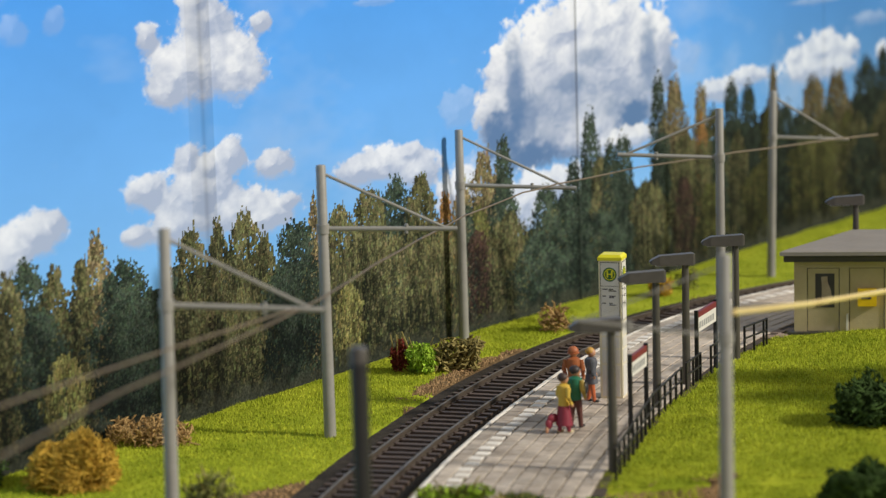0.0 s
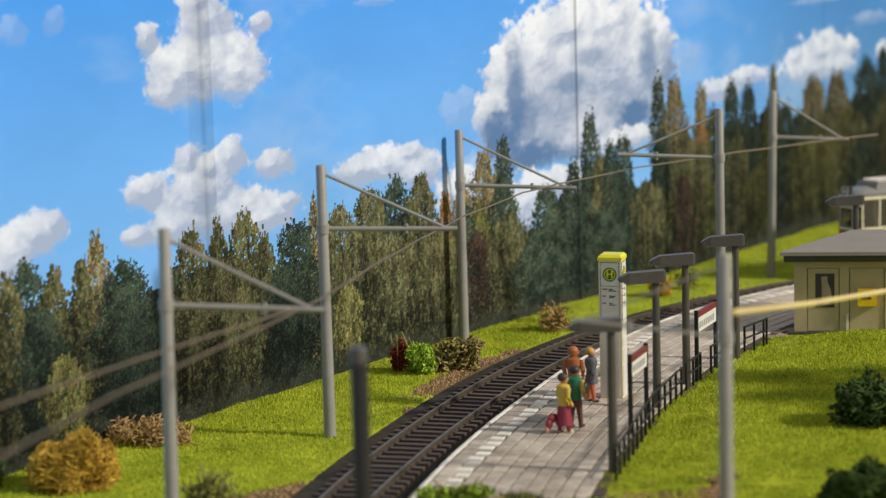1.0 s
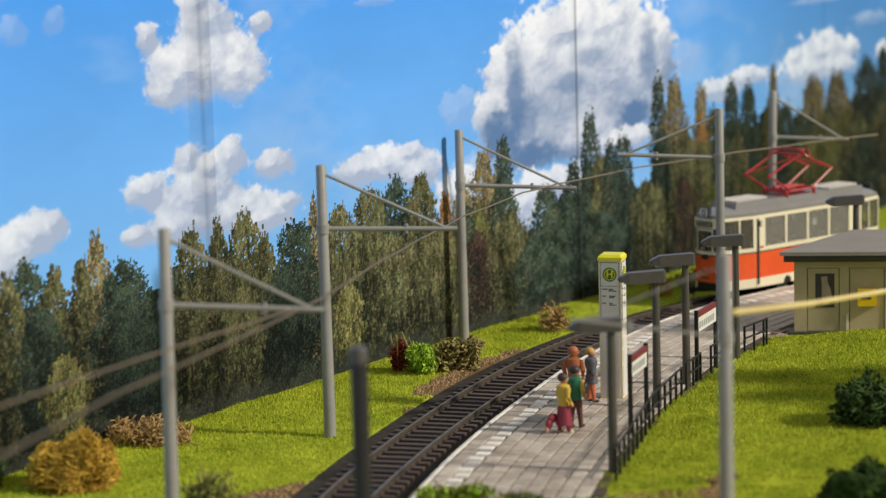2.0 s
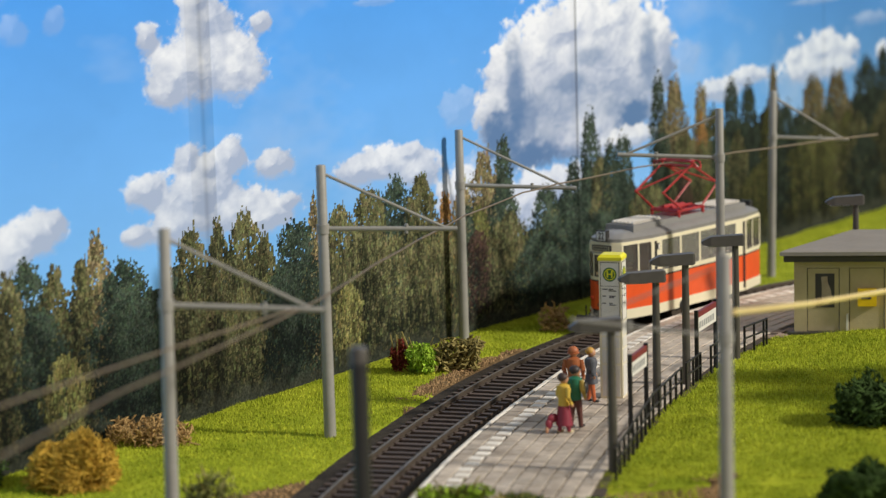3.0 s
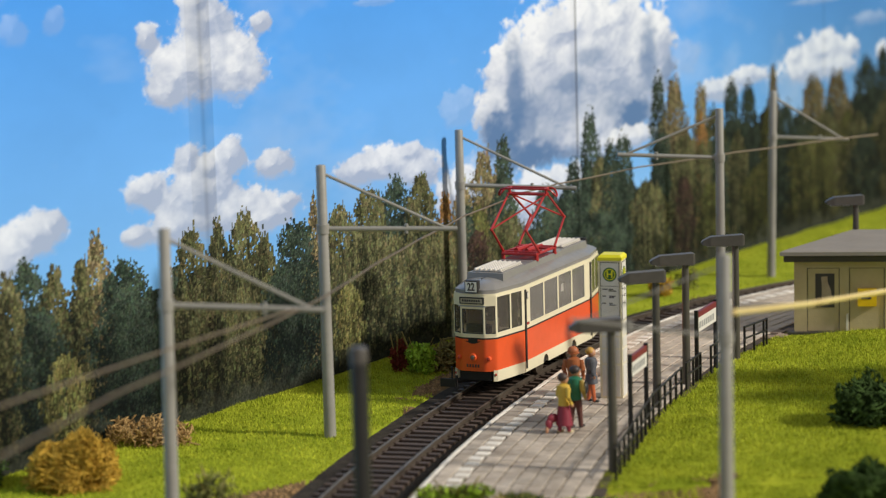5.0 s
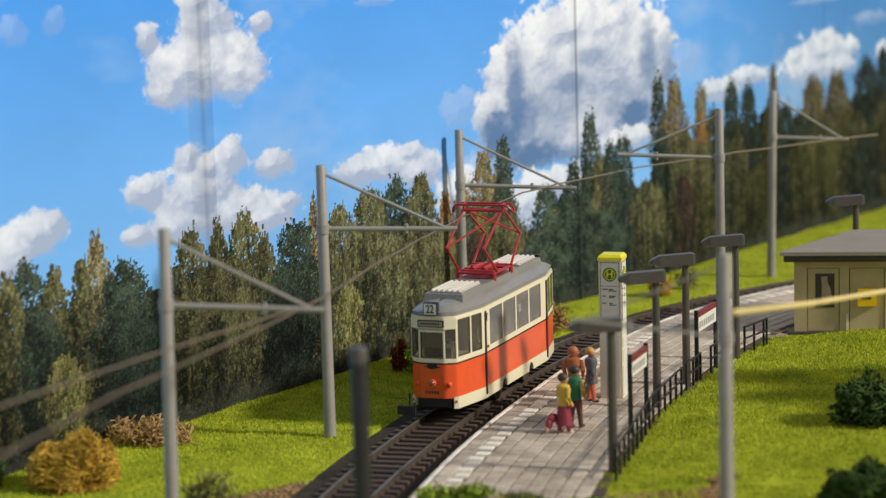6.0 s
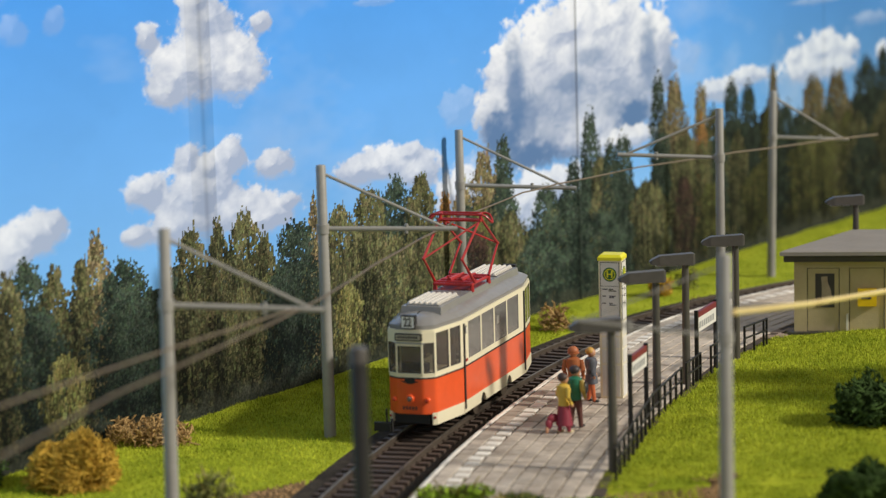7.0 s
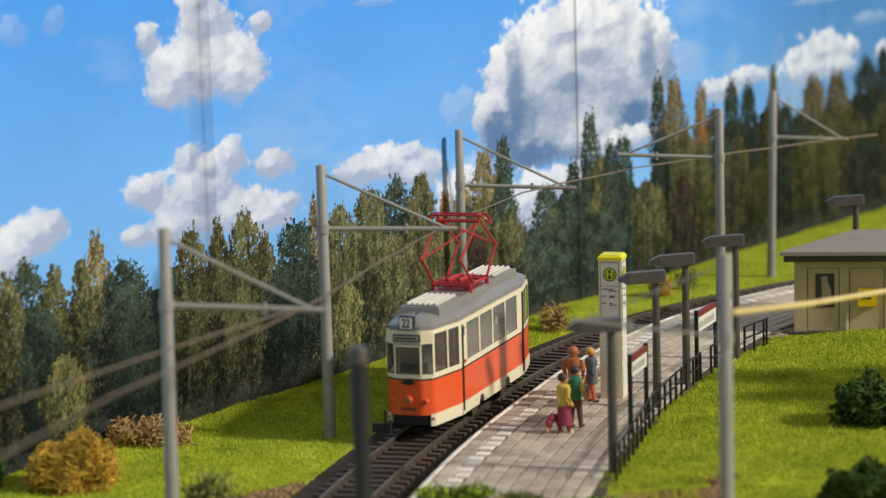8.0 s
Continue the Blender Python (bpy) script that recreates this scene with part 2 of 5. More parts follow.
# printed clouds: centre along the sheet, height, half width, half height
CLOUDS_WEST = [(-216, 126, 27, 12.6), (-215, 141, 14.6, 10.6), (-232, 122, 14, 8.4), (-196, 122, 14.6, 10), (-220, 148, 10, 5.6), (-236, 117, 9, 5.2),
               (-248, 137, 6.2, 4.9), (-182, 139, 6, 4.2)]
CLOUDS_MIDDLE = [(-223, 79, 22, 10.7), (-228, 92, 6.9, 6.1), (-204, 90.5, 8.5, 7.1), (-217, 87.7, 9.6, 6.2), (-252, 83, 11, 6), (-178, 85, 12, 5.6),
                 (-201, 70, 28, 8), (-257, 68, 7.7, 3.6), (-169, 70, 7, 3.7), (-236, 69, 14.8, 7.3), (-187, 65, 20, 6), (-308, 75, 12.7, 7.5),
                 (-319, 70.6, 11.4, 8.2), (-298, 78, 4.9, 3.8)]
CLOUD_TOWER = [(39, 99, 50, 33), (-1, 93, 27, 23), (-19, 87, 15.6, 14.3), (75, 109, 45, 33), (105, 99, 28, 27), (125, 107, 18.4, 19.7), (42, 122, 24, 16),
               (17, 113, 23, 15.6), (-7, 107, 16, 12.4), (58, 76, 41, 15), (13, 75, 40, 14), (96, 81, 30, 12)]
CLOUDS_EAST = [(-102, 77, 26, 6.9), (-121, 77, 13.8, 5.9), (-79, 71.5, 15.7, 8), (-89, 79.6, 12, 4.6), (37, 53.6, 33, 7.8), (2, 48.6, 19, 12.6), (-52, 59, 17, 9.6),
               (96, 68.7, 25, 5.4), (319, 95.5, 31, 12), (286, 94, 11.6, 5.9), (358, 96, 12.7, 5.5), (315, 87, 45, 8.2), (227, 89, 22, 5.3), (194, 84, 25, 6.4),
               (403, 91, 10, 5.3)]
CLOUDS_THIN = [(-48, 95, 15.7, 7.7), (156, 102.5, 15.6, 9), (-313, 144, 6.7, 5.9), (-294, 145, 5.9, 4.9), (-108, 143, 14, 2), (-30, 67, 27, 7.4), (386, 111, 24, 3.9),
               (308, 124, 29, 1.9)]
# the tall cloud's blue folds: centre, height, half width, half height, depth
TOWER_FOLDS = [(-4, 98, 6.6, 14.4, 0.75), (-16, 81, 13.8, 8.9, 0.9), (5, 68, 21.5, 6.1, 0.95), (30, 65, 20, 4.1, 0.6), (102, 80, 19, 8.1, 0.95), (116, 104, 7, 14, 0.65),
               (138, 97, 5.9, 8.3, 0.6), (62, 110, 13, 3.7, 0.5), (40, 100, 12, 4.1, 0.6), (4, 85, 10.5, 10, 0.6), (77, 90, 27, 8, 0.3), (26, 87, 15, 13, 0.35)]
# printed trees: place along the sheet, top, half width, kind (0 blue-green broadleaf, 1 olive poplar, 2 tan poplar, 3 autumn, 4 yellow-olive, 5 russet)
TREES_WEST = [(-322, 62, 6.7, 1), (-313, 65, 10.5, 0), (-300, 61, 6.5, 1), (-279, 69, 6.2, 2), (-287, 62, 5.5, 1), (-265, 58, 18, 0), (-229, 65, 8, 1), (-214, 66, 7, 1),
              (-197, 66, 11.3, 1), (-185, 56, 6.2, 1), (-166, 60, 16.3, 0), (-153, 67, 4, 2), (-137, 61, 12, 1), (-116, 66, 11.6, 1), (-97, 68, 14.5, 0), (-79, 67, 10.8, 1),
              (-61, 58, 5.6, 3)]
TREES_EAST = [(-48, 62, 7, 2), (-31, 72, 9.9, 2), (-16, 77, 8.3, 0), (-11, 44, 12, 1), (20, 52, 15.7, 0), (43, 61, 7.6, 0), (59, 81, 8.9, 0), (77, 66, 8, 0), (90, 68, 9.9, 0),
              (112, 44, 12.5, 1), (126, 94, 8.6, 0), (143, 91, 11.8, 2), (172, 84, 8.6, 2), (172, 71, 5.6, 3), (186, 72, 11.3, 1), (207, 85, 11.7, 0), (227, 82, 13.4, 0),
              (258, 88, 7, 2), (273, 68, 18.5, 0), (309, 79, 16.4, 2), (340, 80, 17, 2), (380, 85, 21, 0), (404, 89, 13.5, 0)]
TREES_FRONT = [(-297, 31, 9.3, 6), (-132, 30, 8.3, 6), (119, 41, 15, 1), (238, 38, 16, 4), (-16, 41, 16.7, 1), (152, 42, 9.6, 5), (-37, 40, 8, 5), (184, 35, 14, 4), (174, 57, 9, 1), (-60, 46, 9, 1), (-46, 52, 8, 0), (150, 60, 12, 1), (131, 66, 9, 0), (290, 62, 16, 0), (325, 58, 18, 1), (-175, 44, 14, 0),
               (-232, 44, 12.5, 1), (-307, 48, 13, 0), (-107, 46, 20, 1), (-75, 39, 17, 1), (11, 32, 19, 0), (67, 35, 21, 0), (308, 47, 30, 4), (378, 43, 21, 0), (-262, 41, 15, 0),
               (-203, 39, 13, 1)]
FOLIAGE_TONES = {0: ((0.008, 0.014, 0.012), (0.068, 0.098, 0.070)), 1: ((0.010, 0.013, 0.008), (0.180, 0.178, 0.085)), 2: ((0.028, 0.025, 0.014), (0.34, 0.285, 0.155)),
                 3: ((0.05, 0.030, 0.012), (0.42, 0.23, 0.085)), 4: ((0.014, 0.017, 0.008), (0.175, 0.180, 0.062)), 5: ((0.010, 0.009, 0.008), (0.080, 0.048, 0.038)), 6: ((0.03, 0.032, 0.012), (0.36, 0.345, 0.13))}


def smooth(x):
    x = np.clip(x, 0, 1)
    return x * x * (3 - 2 * x)


def paint_clouds(img, U, V, group, strength, rng, step, folds=()):
    """Print a bank of heaped clouds: a union of round heaps with cauliflower rims, modelled by a light from the upper left."""
    shape = U.shape
    wide, tall = U[0, -1] - U[0, 0], V[-1, 0] - V[0, 0]

    def heaps(size, octaves):
        return 1 - np.abs(2 * value_noise(rng, shape, (tall / size, wide / (size * 1.75)), octaves) - 1)
    big, mid = heaps(20, 2), heaps(9, 3)
    fine = value_noise(rng, shape, (tall / 4, wide / 6), 5)
    drift = value_noise(rng, shape, (tall / 14, wide / 22), 5)
    total = np.full(shape, 1e-9)
    lean = np.zeros(shape)
    for cu, cv, ru, rv in group:
        du, dv = (U - cu) / ru, (V - cv) / rv
        w = np.exp(np.clip(5.0 * (1.0 - np.sqrt(du * du + dv * dv + 1e-6)), -20, 5))
        total += w
        lean += w * np.clip(dv, -1.2, 1.2)
    lean /= total
    base = np.log(total) / 5.0
    d = base + (big - 0.62) * 0.30 + (mid - 0.62) * 0.22 + (fine - 0.5) * 0.85
    # firm heads above, fraying below
    alpha = smooth((d + 0.16) / (0.34 + 0.40 * np.clip(-lean, 0, 1))) * strength
    body = 15 * np.sqrt(np.clip(base + 0.15, 0.0, 1.3)) + 6.0 * big + 2.0 * mid
    gv, gu = np.gradient(body, step[1], step[0])
    gu = gu * 1.7
    light = (0.30 * gu - 0.45 * gv + 0.85) / np.sqrt(1 + gu * gu + gv * gv)
    lit = np.clip(-0.06 + 0.66 * light + 0.30 * lean + 0.95 * (drift - 0.5) + 0.70 * (fine - 0.5), 0, 1)
    grey, white, deep = np.array([0.36, 0.43, 0.62]), np.array([0.80, 0.84, 0.95]), np.array([0.10, 0.19, 0.39])
    tone = grey + (white - grey) * lit[..., None]
    for cu, cv, ru, rv, k in folds:
        r = np.sqrt(((U - cu) / ru) ** 2 + ((V - cv) / rv) ** 2)
        q = smooth((1.75 - r) / 1.3 + (mid - 0.62) * 0.6 + (drift - 0.5) * 0.9 + (fine - 0.5) * 0.6)[..., None] * min(1.0, k * 1.1)
        tone = tone * (1 - q) + deep * q
    a = alpha[..., None]
    return img * (1 - a) + tone * a


def paint_backdrop(u, v):
    """The printed colours (linear) of the sheet on the grid u (columns) by v (rows), and how far each place is printed wood."""
    rng = np.random.default_rng(5)
    shape = (len(v), len(u))
    step = (u[1] - u[0], v[1] - v[0])
    U, V = np.meshgrid(u, v)
    wide, tall = u[-1] - u[0], v[-1] - v[0]
    top = np.clip(V / 165, 0, 1)
    img = np.stack([0.245 - 0.185 * top, 0.525 - 0.225 * top, 0.92 - 0.05 * top], -1)
    img *= (1 - 0.38 * np.clip((U - 130) / 220, 0, 1))[..., None]
    img *= (0.90 + 0.20 * value_noise(rng, shape, (5, 14), 5))[..., None]
    # a thin veil of cloud drifts through the blue
    veil = np.clip(value_noise(rng, shape, (4, 9), 5) - 0.52, 0, 1)[..., None] * 0.9
    img = img * (1 - veil) + np.array([0.62, 0.70, 0.84]) * veil
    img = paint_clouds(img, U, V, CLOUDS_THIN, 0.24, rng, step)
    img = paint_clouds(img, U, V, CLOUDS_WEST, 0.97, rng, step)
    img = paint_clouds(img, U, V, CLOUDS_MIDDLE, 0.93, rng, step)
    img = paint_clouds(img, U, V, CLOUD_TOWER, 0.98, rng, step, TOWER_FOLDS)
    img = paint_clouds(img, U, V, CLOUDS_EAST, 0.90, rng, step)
    # the woods: a dark mass, then tree by tree in strokes of leaf size
    clump = value_noise(rng, shape, (tall / 5, wide / 6), 4)
    streak = value_noise(rng, shape, (tall / 16, wide / 2.6), 4)
    rag = value_noise(rng, shape, (tall / 4, wide / 4), 3) - 0.5
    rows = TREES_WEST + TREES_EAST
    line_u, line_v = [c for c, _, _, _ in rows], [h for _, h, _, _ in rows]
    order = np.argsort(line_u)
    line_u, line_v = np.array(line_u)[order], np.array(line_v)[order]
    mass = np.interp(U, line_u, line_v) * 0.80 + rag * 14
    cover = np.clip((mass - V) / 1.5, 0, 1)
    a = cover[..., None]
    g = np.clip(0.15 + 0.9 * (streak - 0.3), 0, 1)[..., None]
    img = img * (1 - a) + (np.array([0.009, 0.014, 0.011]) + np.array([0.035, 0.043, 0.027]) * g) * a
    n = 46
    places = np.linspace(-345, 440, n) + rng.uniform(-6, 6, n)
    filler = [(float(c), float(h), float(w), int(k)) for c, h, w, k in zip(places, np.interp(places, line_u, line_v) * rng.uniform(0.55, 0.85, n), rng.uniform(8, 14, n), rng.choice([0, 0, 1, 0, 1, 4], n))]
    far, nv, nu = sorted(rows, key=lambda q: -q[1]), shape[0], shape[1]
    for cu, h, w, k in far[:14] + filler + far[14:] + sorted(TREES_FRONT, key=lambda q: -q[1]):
        lo, hi = (np.array(c) for c in FOLIAGE_TONES[k])
        drift = rng.uniform(0.85, 1.15)
        broad = k in (0, 5) and w > 11
        count = int(h * w * 4.4)
        t = rng.random(count) ** 0.85
        if broad:
            prof = np.sqrt(np.clip(1 - (np.clip(t - 0.45, 0, 1) / 0.56) ** 2, 0, 1))
        elif k in (2, 4, 6):
            prof = np.clip((1.03 - t) * 4.2, 0, 1) ** 0.55
        else:
            prof = np.clip((1.03 - t) * 4.5, 0, 1) ** 0.6
        lumps = 0.78 + 0.44 * np.abs(np.sin(t * h / 5.5 + cu) * np.sin(t * h / 9 + 2 * cu))
        x = rng.uniform(-1, 1, count) + rng.normal(0, 0.10, count)
        cx, cy = cu + x * w * 1.08 * prof * lumps, t * h * (1 + 0.03 * rng.normal(0, 1, count))
        ix, iy = ((cx - u[0]) / step[0]).astype(int), ((cy - v[0]) / step[1]).astype(int)
        sw = np.maximum(1, (rng.uniform(0.6, 1.7, count) / step[0]).astype(int))
        sh = np.maximum(1, (rng.uniform(0.45, 1.7 if k in (0, 5) else 2.6, count) / step[1]).astype(int))
        ok = (ix > 0) & (ix < nu - 3) & (iy > 0) & (iy < nv - 9)
        jx, jy = np.clip(ix, 0, nu - 1), np.clip(iy, 0, nv - 1)
        field = clump[jy, jx] if broad else 0.45 * clump[jy, jx] + 0.55 * streak[jy, jx]
        b = np.clip(0.10 + 1.5 * (field - 0.36) + 0.72 * rng.random(count) ** 2.5 + 0.12 * x + 0.42 * (t - 0.66), 0, 1) ** 1.5
        tones = (lo + (hi - lo) * b[:, None]) * drift
        tones *= rng.uniform(0.88, 1.12, (count, 3))
        for i, j, p, q, c, good in zip(ix.tolist(), iy.tolist(), sw.tolist(), sh.tolist(), tones, ok.tolist()):
            if good:
                img[j:j + q, i:i + p] = c
                cover[j:j + q, i:i + p] = 1
    # the woods' colours darken towards the east end, and low down in the west
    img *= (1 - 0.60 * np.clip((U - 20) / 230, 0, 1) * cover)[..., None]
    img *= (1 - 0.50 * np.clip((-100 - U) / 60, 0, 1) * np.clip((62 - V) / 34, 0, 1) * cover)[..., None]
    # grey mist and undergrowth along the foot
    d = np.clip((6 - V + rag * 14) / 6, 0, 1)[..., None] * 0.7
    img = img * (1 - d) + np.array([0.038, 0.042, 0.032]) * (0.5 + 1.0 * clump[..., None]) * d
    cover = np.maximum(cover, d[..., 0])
    # two darker strips beside the west joint, and the dark joints where the printed lengths meet
    for a0, a1, k in ((-227, -220, 0.90), (-219, -212.5, 0.80)):
        img *= (1 - (1 - k) * smooth((U - a0) / 0.8) * smooth((a1 - U) / 0.8))[..., None]
    for cu, w, k in ((46.6, 0.8, 0.42), (-219.6, 0.9, 0.70), (323, 0.8, 0.8)):
        img *= (1 - (1 - k) * np.clip(1.3 - np.abs(U - cu) / w, 0, 1) ** 0.5)[..., None]
    return np.clip(img, 0, 1), cover


def build_backdrop():
    u, v = np.arange(-345, 440, 0.55), np.arange(-6, 160, 0.33)
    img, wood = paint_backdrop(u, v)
    nu, nv = len(u), len(v)
    U, V = np.meshgrid(u, v)
    # the sheet hangs in slow waves with a crease at each joint
    bulge = 0.8 * np.sin(U / 60) + 1.3 * np.exp(-((U + 218) / 4) ** 2) + 0.9 * np.exp(-((U - 47) / 2.5) ** 2)
    co = np.stack([BX + BD.x * U + BD.y * bulge, BY + BD.y * U - BD.x * bulge, V], -1).reshape(-1, 3) * MM
    idx = np.arange(nu * nv).reshape(nv, nu)
    faces = np.stack([idx[:-1, :-1], idx[:-1, 1:], idx[1:, 1:], idx[1:, :-1]], -1).reshape(-1, 4)
    me = bpy.data.meshes.new("backdrop")
    me.vertices.add(len(co))
    me.vertices.foreach_set("co", co.astype(np.float32).ravel())
    me.loops.add(faces.size)
    me.loops.foreach_set("vertex_index", faces.astype(np.int32).ravel())
    me.polygons.add(len(faces))
    me.polygons.foreach_set("loop_start", np.arange(0, faces.size, 4, dtype=np.int32))
    me.update(calc_edges=True)
    att = me.color_attributes.new("print", "FLOAT_COLOR", "POINT")
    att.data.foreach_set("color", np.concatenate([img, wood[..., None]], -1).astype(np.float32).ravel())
    me.polygons.foreach_set("use_smooth", [True] * len(faces))
    m = bpy.data.materials.new("printed_sheet")
    m.use_nodes = True
    nt = m.node_tree
    b = nt.nodes["Principled BSDF"]
    b.inputs["Roughness"].default_value = 0.9
    b.inputs["Specular IOR Level"].default_value = 0.12
    a = nt.nodes.new("ShaderNodeAttribute")
    a.attribute_name = "print"
    # leaf-fine print detail over the printed woods
    co = nt.nodes.new("ShaderNodeTexCoord")
    fine = nt.nodes.new("ShaderNodeTexNoise")
    fine.inputs["Scale"].default_value, fine.inputs["Detail"].default_value, fine.inputs["Roughness"].default_value = 1000, 7, 0.75
    nt.links.new(co.outputs["Object"], fine.inputs["Vector"])
    span = nt.nodes.new("ShaderNodeMapRange")
    span.inputs["From Min"].default_value, span.inputs["From Max"].default_value = 0.34, 0.68
    span.inputs["To Min"].default_value, span.inputs["To Max"].default_value = 0.30, 1.85
    nt.links.new(fine.outputs["Fac"], span.inputs["Value"])
    blend = nt.nodes.new("ShaderNodeMix")
    blend.inputs["A"].default_value = 1.0
    nt.links.new(a.outputs["Alpha"], blend.inputs["Factor"])
    nt.links.new(span.outputs[0], blend.inputs["B"])
    mul = nt.nodes.new("ShaderNodeMix")
    mul.data_type, mul.blend_type = "RGBA", "MULTIPLY"
    mul.inputs["Factor"].default_value = 1.0
    nt.links.new(a.outputs["Color"], mul.inputs["A"])
    nt.links.new(blend.outputs["Result"], mul.inputs["B"])
    nt.links.new(mul.outputs["Result"], b.inputs["Base Color"])
    me.materials.append(m)
    tagged(new("backdrop", me), "printed photo backdrop of blue sky, clouds and trees", "backdrop", kind="structure")
    # the sheet goes on plainly beyond both ends and is held by a board behind
    for a0, a1 in ((-700, -345.5), (439.5, 900)):
        bm = bm_new()
        (x0, y0), (x1, y1) = behind(a0, 0), behind(a1, 0)
        (x2, y2), (x3, y3) = behind(a1, -3), behind(a0, -3)
        prism(bm, [(x0, y0), (x1, y1), (x2, y2), (x3, y3)], -60, 200)
        tagged(part("backdrop_end", bm, M_SKYPLAIN), "plain blue end of the printed backdrop", "backdrop", kind="structure")
    bm = bm_new()
    (x0, y0), (x1, y1), (x2, y2), (x3, y3) = behind(-700, -8), behind(900, -8), behind(900, -20), behind(-700, -20)
    prism(bm, [(x0, y0), (x1, y1), (x2, y2), (x3, y3)], -60, 198)
    tagged(part("wall_back", bm, M_ROOM), "plain board wall behind the backdrop", "wall", kind="structure")


M_SKYPLAIN = material("plain_sky_blue", (0.2, 0.45, 0.82), 0.7, vary=0.1, scale=10)


def build_track():
    track = thing("railway_track", at(0, 0), "brown sleeper model railway track with weathered rails on dark bed", "track", kind="structure")
    srange = np.arange(-150, 640, 5.0)
    for name, prof, mat, sides in (("trackbed", [(-21.5, -3.6), (16.5, -3.6), (14.5, -2.7), (-19.5, -2.6)], M_BED, (0,)),
                                   ("rail", [(-1.15, -1.9), (1.15, -1.9), (1.15, -1.6), (0.3, -1.35), (0.3, -0.75), (0.65, -0.6), (0.6, -0.05), (-0.6, -0.05), (-0.65, -0.6), (-0.3, -0.75), (-0.3, -1.35), (-1.15, -1.6)], M_RAIL, (-7.75, 7.75)),
                                   ("rail_head", [(-0.42, -0.06), (0.42, -0.06), (0.42, 0.02), (-0.42, 0.02)], M_RAILTOP, (-7.75, 7.75))):
        for o in sides:
            bm = bm_new()
            rings = []
            for s in srange:
                ring = []
                for a, z in prof:
                    x, y, h = on_line(s, o + a)
                    ring.append((x, y, z))
                rings.append(ring)
            loft(bm, rings)
            part(name, bm, mat, track)
    # sleepers with chairs under each rail
    bm = bm_new()
    box(bm, -13, 13, -1.3, 1.3, -3.0, -1.5)
    for x in (-7.75, 7.75):
        box(bm, x - 1.6, x - 0.8, -0.6, 0.6, -1.56, -1.2)
        box(bm, x + 0.8, x + 1.6, -0.6, 0.6, -1.56, -1.2)
    me = finish(bm, "sleeper", M_SLEEPER)
    for k in range(-22, 98):
        s = k * 6.3
        x, y, h = on_line(s)
        ob = new("sleeper", me)
        ob.matrix_basis = at(x, y, 0, -math.degrees(h) + random.uniform(-0.8, 0.8))
        ob.parent = track


def mast(x, y, top, arm_z, arm_len, arm_turn, label, base=None, radius=2.0, droop=0.0, lean=0.0, thin=1.0):
    """A catenary mast with a bracket arm and a stay; arm_turn: degrees of the arm from +x."""
    base = GROUND if base is None else base
    t = thing("catenary_mast", at(x, y, base, 0, 0, lean), label, "mast", "catenary masts along the track")
    h = top - base
    bm = bm_new()
    tube(bm, [(0, 0, -1), (0, 0, h * 0.5), (0, 0, h - 0.5), (0, 0, h)], [radius * 1.06, radius * 0.95, radius * 0.86, radius * 0.7], 20)
    part("pole", bm, M_MAST, t, smooth=True)
    c, s = math.cos(radians(arm_turn)), math.sin(radians(arm_turn))
    az = arm_z - base
    end = (arm_len * c, arm_len * s, az - droop)
    bm = bm_new()
    tube(bm, [(0, 0, az), end], 0.85 * thin, 12)
    part("arm", bm, M_MAST, t, smooth=True)
    bm = bm_new()
    k = 0.9
    tube(bm, [(0.6 * c, 0.6 * s, h - 3.0), (arm_len * k * c, arm_len * k * s, az - droop * k + 0.6)], 0.55 * thin, 8)
    part("stay", bm, M_MAST, t, smooth=True)
    bm = bm_new()
    tube(bm, [(0, 0, az - 1.6), (0, 0, az + 1.6)], radius * 1.12, 16)
    part("clamp", bm, M_MAST, t, smooth=True)
    bm = bm_new()
    tube(bm, [(arm_len * 0.62 * c, arm_len * 0.62 * s, az - droop * 0.6 - 1.6), (arm_len * 0.62 * c, arm_len * 0.62 * s, az - droop * 0.6 + 1.6)], 0.7, 8)
    part("insulator", bm, M_MAST, t, smooth=True)
    return t


def build_masts():
    mast(-81, 640, 90.6, 68.4, 45.5, 0, "grey plastic catenary mast with bracket arm by the backdrop lawn", droop=2.0, lean=0.9)
    mast(-41.3, 773.8, 93.1, 70.9, 46.5, 0, "grey plastic catenary mast standing on the lawn", droop=1.2)
    mast(8, 947.8, 87.5, 64.0, 49, -6, "grey plastic catenary mast beside twiggy shrubs", droop=2.0)
    mast(119.2, 960, 92.3, 71.3, 43.5, 180, "grey plastic catenary mast on the platform edge", base=DECK, droop=-2.5)
    mast(160.4, 1093.3, 88.2, 65.9, 37, 0, "grey plastic catenary mast near the far curve", droop=1.5, lean=1.0)
    mast(74.3, 590, 86.4, 64.0, 41, 176, "grey plastic catenary mast standing close by the platform end", droop=-5.5, thin=0.5)


WIRE = [(-99.3, 453.1), (-79.6, 527.9), (-55.9, 596.9), (-41.7, 640.3), (-33.3, 671.5), (-22.7, 719.5), (-8.5, 774.3), (7.9, 833.2), (32.6, 900.2), (47.6, 925.5), (86.2, 979.2), (134.4, 1027.8), (189.3, 1075.5), (217.1, 1095.7)]
WIRE_SIDE = [(-41.8, 642.2), (-72.5, 583.4), (-94.8, 538.4), (-108.3, 510.0)]


